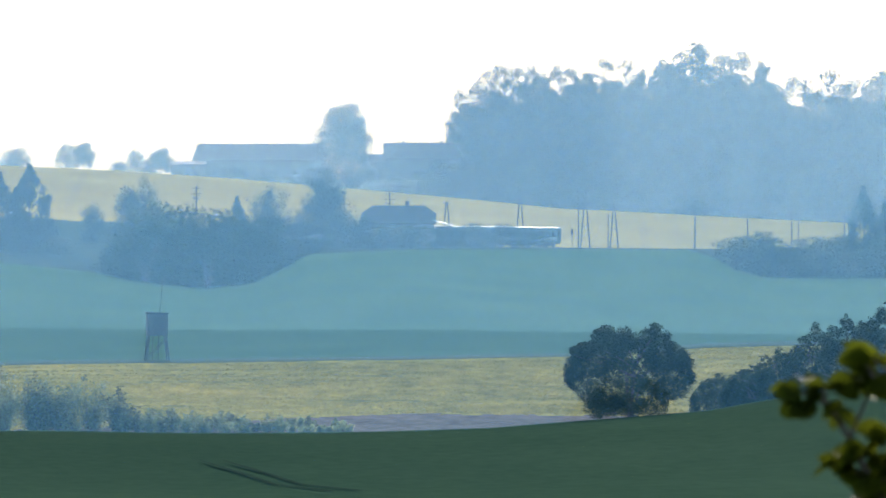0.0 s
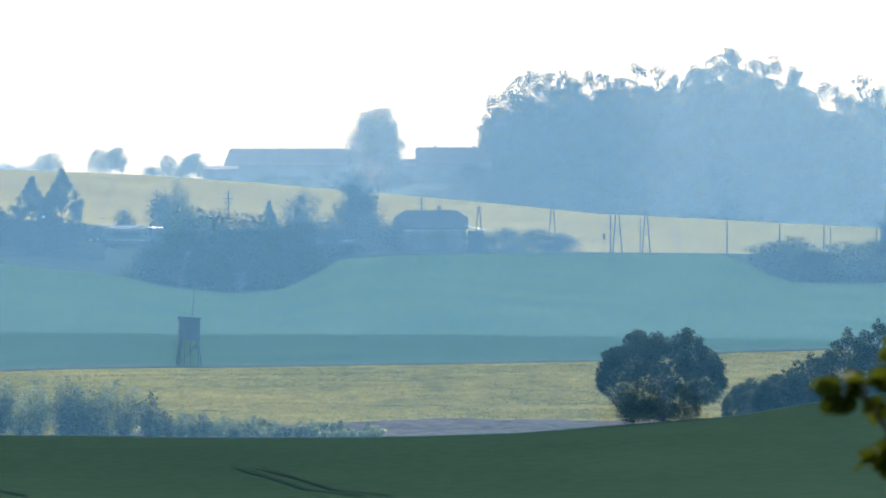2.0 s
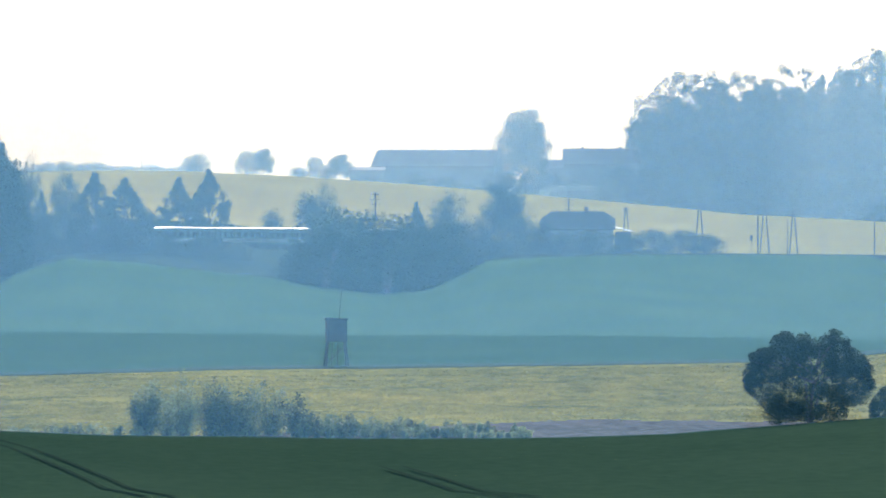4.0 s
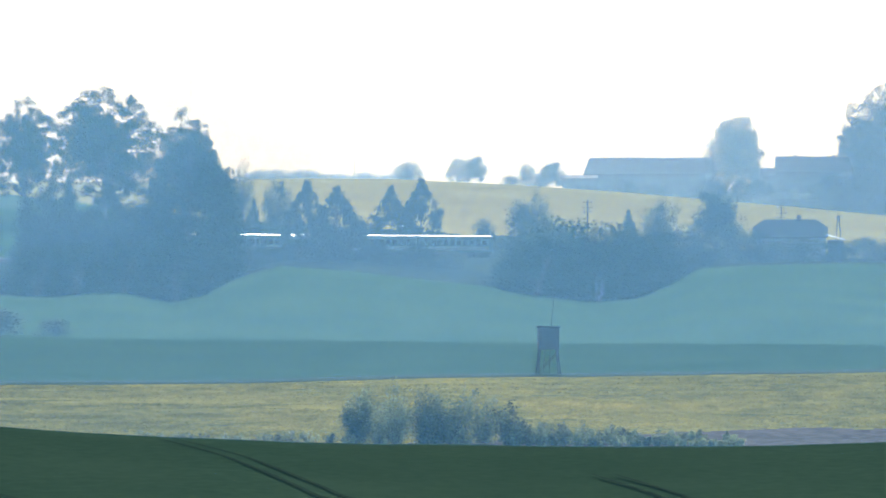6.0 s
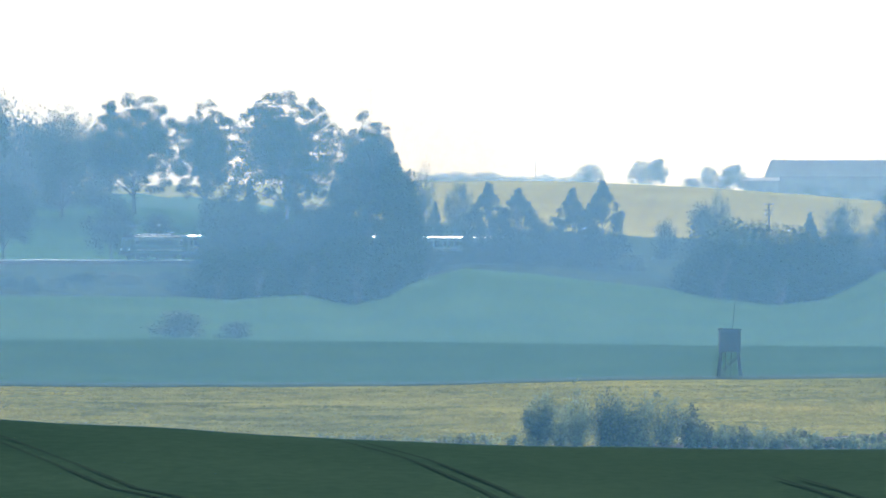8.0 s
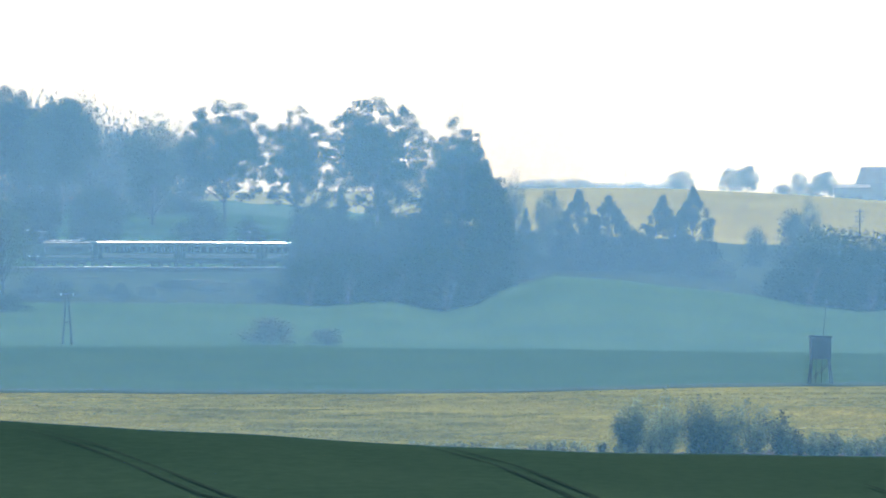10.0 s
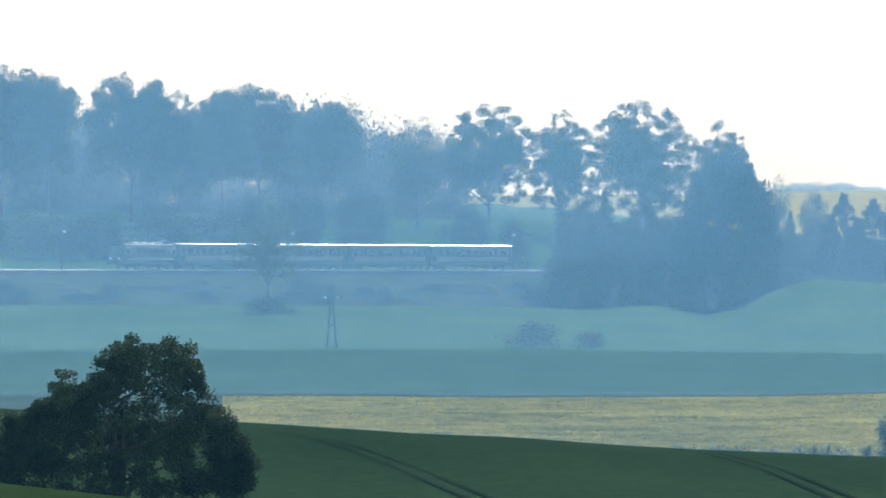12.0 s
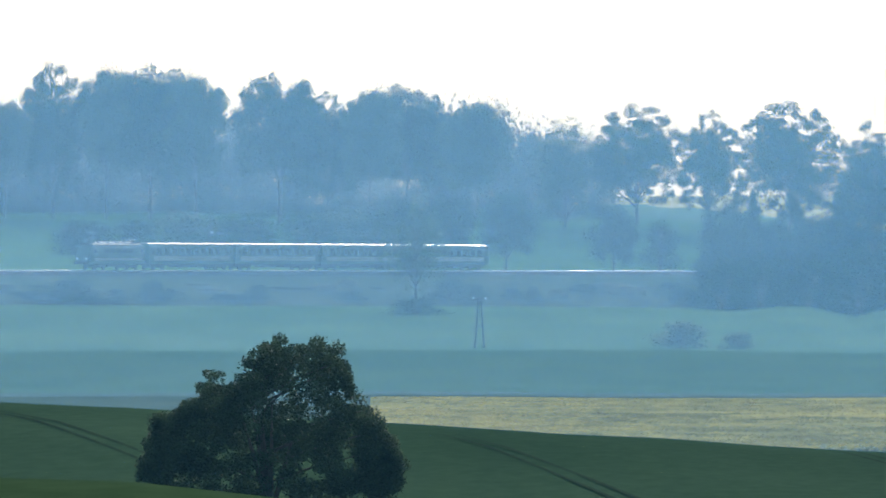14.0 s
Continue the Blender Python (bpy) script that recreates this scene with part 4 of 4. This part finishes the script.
# ---- buildings ----
def building(name, b, d, wide, deep, wall_h, roof_h, hip, wall, roof, label, turn=0.0, windows=3, base=None, chimneys=(), overhang=0.4, door=True, category="house"):
    """A gabled or half-hipped building; wide along its front, which faces the camera."""
    x, y = ring(b, d)
    z = (ground(b, d) - 0.3) if base is None else base
    h = thing(name, label, category)
    h.matrix_basis = pose(x, y, z, 0, 0, -math.degrees((b - MID) / MARK) + turn)
    W, D, T = wide / 2, deep / 2, 0.35
    front = Geo()
    # front wall with real openings
    span = wide / (windows + 1)
    opens = [(-W + span * (i + 1), 0.55, 1.0, min(wall_h - 0.3, 2.3)) for i in range(windows)]
    xs = -W
    for ox, hw, z0, z1 in opens:
        front.box(((xs + ox - hw) / 2, -D + T / 2, wall_h / 2), (ox - hw - xs, T, wall_h))
        front.box((ox, -D + T / 2, z0 / 2), (hw * 2, T, z0))
        front.box((ox, -D + T / 2, (z1 + wall_h) / 2), (hw * 2, T, wall_h - z1))
        xs = ox + hw
    front.box(((xs + W) / 2, -D + T / 2, wall_h / 2), (W - xs, T, wall_h))
    part("front_wall", front, wall, h)
    part("back_wall", Geo().box((0, D - T / 2, wall_h / 2), (wide, T, wall_h)), wall, h)
    for sx in (-1, 1):
        g = Geo().box((sx * (W - T / 2), 0, wall_h / 2), (T, deep - 2 * T - 0.01, wall_h))
        if hip < 0.9:
            zt = roof_h * (1 - hip)
            g.add([(sx * (W - T), -D, wall_h), (sx * (W - T), D, wall_h), (sx * (W - T), D * hip, wall_h + zt), (sx * (W - T), -D * hip, wall_h + zt), (sx * W, -D, wall_h), (sx * W, D, wall_h), (sx * W, D * hip, wall_h + zt), (sx * W, -D * hip, wall_h + zt)],
                  [(0, 1, 2, 3), (4, 7, 6, 5), (0, 4, 5, 1), (1, 5, 6, 2), (2, 6, 7, 3), (3, 7, 4, 0)])
        part("gable_wall", g, wall, h)
    for ox, hw, z0, z1 in opens:
        w = part("window", Geo().box((ox, -D + 0.1, z0 + 0.04), (hw * 2, 0.1, 0.08)).box((ox, -D + 0.1, z1 - 0.04), (hw * 2, 0.1, 0.08)).box((ox - hw + 0.04, -D + 0.1, (z0 + z1) / 2), (0.08, 0.1, z1 - z0 - 0.16)).box((ox + hw - 0.04, -D + 0.1, (z0 + z1) / 2), (0.08, 0.1, z1 - z0 - 0.16)).box((ox, -D + 0.1, (z0 + z1) / 2), (0.06, 0.08, z1 - z0 - 0.16)), "frame", h)
        part("pane", Geo().box((ox, -D + 0.13, (z0 + z1) / 2), (hw * 2 - 0.16, 0.02, z1 - z0 - 0.16)), "glass", w)
    o = overhang
    ze = wall_h - o * roof_h / D
    rw = W + o
    inset = D * hip
    th = 0.16
    ez, rz = ze, wall_h + roof_h
    hx = rw - inset
    zh = rz - (1 - 0) * roof_h * hip if hip < 0.9 else ze
    g = Geo()
    for lift in (0.0, th):
        g.v += [(-rw, -D - o, ez + lift), (rw, -D - o, ez + lift), (rw, D + o, ez + lift), (-rw, D + o, ez + lift), (-hx, 0, rz + lift), (hx, 0, rz + lift),
                (-rw, -inset, zh + lift), (-rw, inset, zh + lift), (rw, -inset, zh + lift), (rw, inset, zh + lift)]
    if hip > 0.9:
        top = [(0, 1, 5, 4), (2, 3, 4, 5), (1, 2, 5), (3, 0, 4)]
        rim = [(0, 1), (1, 2), (2, 3), (3, 0)]
    else:
        top = [(0, 1, 8, 5, 4, 6), (2, 3, 7, 4, 5, 9), (8, 9, 5), (7, 6, 4)]
        rim = [(0, 1), (1, 8), (8, 9), (9, 2), (2, 3), (3, 7), (7, 6), (6, 0)]
    g.f = [tuple(i + 10 for i in f) for f in top] + [tuple(reversed(f)) for f in top] + [(a, c, c + 10, a + 10) for a, c in rim]
    rf = part("roof", g, roof, h)
    for cx, ch in chimneys:
        part("chimney", Geo().box((cx, 0.2, rz - 0.2 + ch / 2), (0.8, 0.7, ch + 0.4)).box((cx, 0.2, rz + ch + 0.05), (0.95, 0.85, 0.12)), "brick", rf)
    if door:
        part("door", Geo().box((span * 0.5, -D - 0.03, 1.02), (0.95, 0.06, 2.04)), "old_wood", h)
    return h


def buildings():
    zh = rise(462, 1372)
    building("cottage", 1508, 1372, 13.2, 9.0, rise(420, 1372) - zh, rise(391.5, 1372) - rise(420, 1372), 0.48, "plaster", "tile", "low dark cottage with a half-hipped roof by the railway", base=zh, chimneys=((1.6, 0.9),))
    x, y = ring(1588, 1370)
    lean = thing("lean_to_shed", "small shed with a shining tin roof beside the cottage", "shed")
    zb = ground(1588, 1370) - 0.2
    lean.matrix_basis = pose(x, y, zb, 0, 0, -math.degrees((1588 - MID) / MARK))
    top = rise(417, 1370) - zb
    part("wall", Geo().box((0, 0, (top - 1.0) / 2), (3.0, 4.0, top - 1.0)), "old_wood", lean)
    part("roof", Geo().add([(-1.9, -2.4, top), (1.7, -2.4, top - 0.9), (1.7, 2.4, top - 0.9), (-1.9, 2.4, top), (-1.9, -2.4, top + 0.1), (1.7, -2.4, top - 0.8), (1.7, 2.4, top - 0.8), (-1.9, 2.4, top + 0.1)],
                           [(3, 2, 1, 0), (4, 5, 6, 7), (0, 1, 5, 4), (1, 2, 6, 5), (2, 3, 7, 6), (3, 0, 4, 7)]), "tin", lean, "shining tin roof")
    d = 1722.0
    zb = rise(345, d)
    building("barn", 1262, d, 29.0, 11.0, rise(309, d) - zb, rise(282, d) - rise(309, d), 0.06, "plaster", "tile_far", "long pale barn with a straight tiled roof", base=zb, turn=-14.0, windows=5, category="barn")
    building("farm_shed", 1135, d - 6, 8.0, 6.0, rise(318, d) - zb, rise(313, d) - rise(318, d), 0.06, "plaster", "tile_far", "low dark shed at the end of the barn", base=zb, windows=1, category="shed")
    building("farmhouse", 1550, d, 17.5, 10.0, rise(305, d) - zb, rise(280, d) - rise(305, d), 0.06, "plaster", "tile_far", "farmhouse with a tiled roof and two chimneys", base=zb, windows=4, chimneys=((-4.5, 0.5), (4.5, 0.5)))
    zs = ground(1500, 1690) - 0.2
    xs, ys = ring(1500, 1690)
    glint = thing("low_shed", "low open shed with a pale roof below the farmhouse", "shed")
    glint.matrix_basis = pose(xs, ys, zs, 0, 0, -math.degrees((1500 - MID) / MARK))
    hs = rise(352, 1690) - zs
    part("roof", Geo().add([(-4.8, -1.4, hs - 0.04), (4.8, -1.4, hs - 0.04), (4.8, 1.4, hs), (-4.8, 1.4, hs), (-4.8, -1.4, hs + 0.02), (4.8, -1.4, hs + 0.02), (4.8, 1.4, hs + 0.06), (-4.8, 1.4, hs + 0.06)],
                           [(3, 2, 1, 0), (4, 5, 6, 7), (0, 1, 5, 4), (1, 2, 6, 5), (2, 3, 7, 6), (3, 0, 4, 7)]), "plaster_pale", glint, "pale painted roof")
    for px in (-4.5, 0, 4.5):
        for py in (-1.2, 1.2):
            part("post", Geo().tube((px, py, 0), (px, py, hs - 0.3), 0.09, 0.08), "old_wood", glint)
    part("back_wall", Geo().box((0, 1.3, (hs - 0.3) / 2), (9.2, 0.1, hs - 0.3)), "old_wood", glint)
    building("farm_annex", 1462, d + 6, 6.0, 6.0, rise(312, d) - zb, rise(300, d) - rise(312, d), 0.06, "plaster", "tile_far", "small annex between barn and farmhouse", base=zb, windows=1, category="shed")


buildings()


# ---- poles, mast, hide ----
def wire_pole(b, d, top, foot, kind, label):
    x, y = ring(b, d)
    z = rise(foot, d) - 0.2 if foot else ground(b, d) - 0.2
    h = rise(top, d) - z
    p = thing("telegraph_pole", label, "pole", "telegraph poles")
    p.matrix_basis = pose(x, y, z, 0, 0, (b * 13) % 30 - 15)
    if kind in ("single", "cross"):
        part("post", Geo().tube((0, 0, 0), (0, 0, h), 0.16, 0.11, 8), "pole_wood", p)
    elif kind == "twin":
        for sx in (-0.45, 0.45):
            part("post", Geo().tube((sx * 1.3, 0, 0), (sx, 0, h), 0.15, 0.12, 8), "pole_wood", p)
    else:
        for sx in (-1, 1):
            part("leg", Geo().tube((sx * h * 0.09, 0, 0), (sx * 0.1, 0, h), 0.14, 0.11, 8), "pole_wood", p)
        part("brace", Geo().tube((-h * 0.05, 0, h * 0.45), (h * 0.05, 0, h * 0.45), 0.07, 0.07), "pole_wood", p)
    arms = [h - 0.35] if kind != "cross" else [h - 0.4, h - 1.4, h - 2.2]
    for i, za in enumerate(arms):
        w = 0.8 + 0.25 * (i % 2)
        part("crossarm", Geo().box((0, 0, za), (2 * w, 0.12, 0.12)), "pole_wood", p)
        for sx in (-w + 0.1, w - 0.1):
            part("insulator", Geo().tube((sx, 0, za + 0.06), (sx, 0, za + 0.3), 0.07, 0.04, 8), "porcelain", p)
    return p


def poles():
    lab = "weathered wooden telegraph pole beside the railway"
    for b, top, kind in [(1593, 383, "aframe"), (1723, 374, "aframe"), (1826, 372, "single"), (1838, 374, "aframe"), (1889, 386, "aframe"), (2032, 400, "single"), (2125, 393, "single"), (2203, 400, "single"), (2296, 400, "single")]:
        d = float(rail_d(b)) + (14 if b < 1800 else -9 if b < 2100 else 16)
        wire_pole(b, d, top, None, kind, lab)
    wire_pole(1150, float(rail_d(1150)) + 18, 356, None, "cross", "dark pole with three crossarms beyond the line")
    wire_pole(1492, 1385, 366, None, "cross", "thin pole with crossarms behind the cottage")
    wire_pole(-251, 812, 503, None, "aframe", "A-shaped wooden power pole standing in the meadow")
    m = thing("radio_mast", "very thin radio mast on the far skyline", "mast")
    x, y = ring(737, 2600)
    z = ground(737, 2600)
    m.matrix_basis = pose(x, y, z)
    part("pole", Geo().tube((0, 0, 0), (0, 0, rise(244, 2600) - z), 0.22, 0.12), "dark_steel", m)


poles()


def hunting_hide():
    b, d = 1080.5, 634.0
    x, y = ring(b, d)
    z = ground(b, d) - 0.15
    h = thing("hunting_hide", "raised wooden hunting hide on four splayed legs", "hunting hide")
    h.matrix_basis = pose(x, y, z, 0, 0, -math.degrees((b - MID) / MARK) + 6)
    floor_z, top_z = rise(619, d) - z, rise(581, d) - z
    ch = top_z - floor_z
    for sx in (-1, 1):
        for sy in (-1, 1):
            part("leg", Geo().tube((sx * 0.98, sy * 0.95, 0), (sx * 0.72, sy * 0.72, floor_z + 0.2), 0.075, 0.06, 8), "old_wood", h)
    for sy in (-1, 1):
        part("brace", Geo().tube((-0.95, sy * 0.92, 0.3), (0.78, sy * 0.76, floor_z * 0.85), 0.035, 0.035), "old_wood", h)
    for sx in (-1, 1):
        part("brace", Geo().tube((sx * 0.9, 0.85, 0.5), (sx * 0.78, -0.76, floor_z * 0.9), 0.035, 0.035), "old_wood", h)
    part("floor", Geo().box((0, 0, floor_z), (1.75, 1.7, 0.1)), "old_wood", h)
    n = 9
    for sy in (-1, 1):
        for i in range(n):
            w = 1.7 / n
            cut = sy < 0 and 2 <= i <= 6
            zt = ch * 0.55 if cut else ch - 0.1
            part("board", Geo().box((-0.85 + w * (i + 0.5), sy * 0.8, floor_z + 0.05 + zt / 2), (w - 0.012, 0.03, zt)), "old_wood", h)
        if sy < 0:
            part("lintel", Geo().box((0, -0.8, floor_z + ch * 0.86), (5 * 1.7 / n, 0.035, ch * 0.2)), "old_wood", h)
    for sx in (-1, 1):
        for i in range(n):
            w = 1.56 / n
            part("board", Geo().box((sx * 0.86, -0.78 + w * (i + 0.5), floor_z + 0.05 + (ch - 0.1) / 2), (0.03, w - 0.012, ch - 0.1)), "old_wood", h)
    part("roof", Geo().box((0, 0, top_z + 0.02), (1.95, 2.0, 0.07), Euler((radians(-4), radians(3), 0)).to_matrix()), "old_wood", h)
    part("ladder", Geo().tube((-0.25, 1.5, 0), (-0.25, 0.85, floor_z + 0.1), 0.035, 0.035).tube((0.25, 1.5, 0), (0.25, 0.85, floor_z + 0.1), 0.035, 0.035), "old_wood", h)
    part("flag_pole", Geo().tube((0.25, 0.6, floor_z), (0.32, 0.6, top_z + 0.2), 0.04, 0.04).tube((0.32, 0.6, top_z + 0.2), (0.62, 0.6, rise(513, d) - z), 0.04, 0.025), "old_wood", h)


hunting_hide()


def line_sign():
    b, d = 1815.0, float(rail_d(1815)) - 6
    x, y = ring(b, d)
    sg = thing("trackside_sign", "small dark board on a post beside the track", "sign")
    z = ground(b, d) - 0.1
    sg.matrix_basis = pose(x, y, z, 0, 0, -35)
    part("post", Geo().tube((0, 0, 0), (0, 0, 4.3), 0.05, 0.05), "dark_steel", sg)
    part("board", Geo().box((0, -0.08, 3.9), (0.5, 0.06, 1.1)), "dark_steel", sg)


line_sign()


# ---- wheel ruts in the crop ----
def ruts():
    def trail(name, knots, half=0.14, mat="rut"):
        t = thing(name, "pair of dark tractor ruts pressed into the standing crop", "wheel ruts", "ruts in the crop", "stuff")
        half_of = lambda w: half * (0.35 + 0.65 * min(1, 5 * w * (1.2 - w)))
        bend = np.polyfit([k[1] for k in knots], [k[0] for k in knots], 2)
        for off in (-0.5, 0.5):
            g = Geo()
            prev = None
            N = 60
            for i in range(N + 1):
                w = i / N
                d = knots[0][1] + (knots[-1][1] - knots[0][1]) * w
                b = float(np.polyval(bend, d))
                x, y = ring(b, d)
                k = len(g.v)
                for s in (-half_of(w), half_of(w)):
                    px = x + off + s
                    bb = math.atan2(px, y) * MARK + MID
                    dd = math.hypot(px, y)
                    g.v.append((px, y, ground(bb, dd) + 0.05))
                if prev is not None:
                    g.f.append((prev, prev + 1, k + 1, k))
                prev = k
            part("rut", g, mat, t)

    for b0, b1 in ((953, 922), (1160, 1132), (1938, 1956)):
        trail("wheel_ruts", [(b0, ridge_d(b0) - 20), ((b0 + b1) / 2 + 1, ridge_d(b0) - 100), (b1, ridge_d(b0) - 170)], 0.13, "wheat_rut")
    trail("wheel_ruts", [(-300, 372), (-239, 345), (-150, 325), (11, 283), (75, 262), (140, 245)])
    trail("wheel_ruts", [(400, 392), (440, 378), (590, 320), (700, 278), (770, 250)])
    trail("wheel_ruts", [(-1150, 375), (-1079, 355), (-960, 333), (-859, 312), (-780, 290)])
    trail("wheel_ruts", [(1180, 322), (1200, 313), (1262, 294), (1340, 272), (1415, 250)])


ruts()


# ---- a leafy twig close to the tripod ----
def twig():
    d = 12.0
    x, y = ring(2290, d)
    t = thing("leafy_branch", "sunlit yellow-green leafy branch close to the camera", "branch")
    r = random.Random(8)
    zb = ground(2290, d)
    t.matrix_basis = pose(x, y, zb)

    def at(b, v):
        px, py = ring(b, d)
        return Vector((px - x, py - y, rise(v, d) - zb))

    stem = [Vector((0.16, 0.05, 0.0)), at(2400, 1000), at(2330, 890), at(2285, 800), at(2245, 740), at(2235, 700)]
    g = Geo()
    for i in range(len(stem) - 1):
        g.tube(stem[i], stem[i + 1], 0.009 - 0.0012 * i, 0.0078 - 0.0012 * i, 8)
    part("stem", g, "bark", t)
    twigs = [(at(2285, 800), at(2330, 700)), (at(2330, 700), at(2390, 640)), (at(2245, 740), at(2185, 715)), (at(2330, 890), at(2280, 840)), (at(2330, 890), at(2390, 830)), (at(2330, 890), at(2350, 870)), (at(2330, 700), at(2310, 660))]
    for a, c in twigs:
        part("twig", Geo().tube(a, c, 0.005, 0.002, 6), "bark", t)
    spots = [(2185, 708, 34), (2200, 745, 36), (2232, 722, 38), (2255, 760, 30), (2285, 700, 36), (2310, 655, 44), (2320, 690, 40), (2345, 720, 36), (2385, 640, 44), (2410, 700, 40), (2265, 845, 40), (2295, 815, 40), (2330, 800, 44), (2300, 865, 40), (2345, 850, 44), (2385, 810, 40), (2390, 870, 44), (2350, 900, 40), (2320, 900, 40), (2375, 680, 36)]
    for b, v, s in spots:
        for _ in range(6):
            c = at(b + r.uniform(-22, 22), v + r.uniform(-18, 18)) + Vector((0, r.uniform(-0.04, 0.04), 0))
            q = Euler((r.uniform(-1, 1), r.uniform(-1.2, 1.2), r.uniform(0, 6.28))).to_matrix()
            L, W = s * 1.55 * d / MARK, s * 1.05 * d / MARK
            pts, faces = [], []
            for i in range(7):
                w = i / 6
                half = W / 2 * math.sin(math.pi * min(1, w * 0.94 + 0.03)) ** 0.8
                for sx in (-1, 0, 1):
                    pts.append(c + q @ Vector((sx * half, (w - 0.5) * L, abs(sx) * half * 0.35 - 0.12 * L * (w - 0.5) ** 2)))
            for i in range(6):
                for j in range(2):
                    k = i * 3 + j
                    faces.append((k, k + 1, k + 4, k + 3))
            part("leaf", Geo().add(pts, faces), "twig_leaf", t, smooth=True)
    return t


TWIG = twig()

motions()
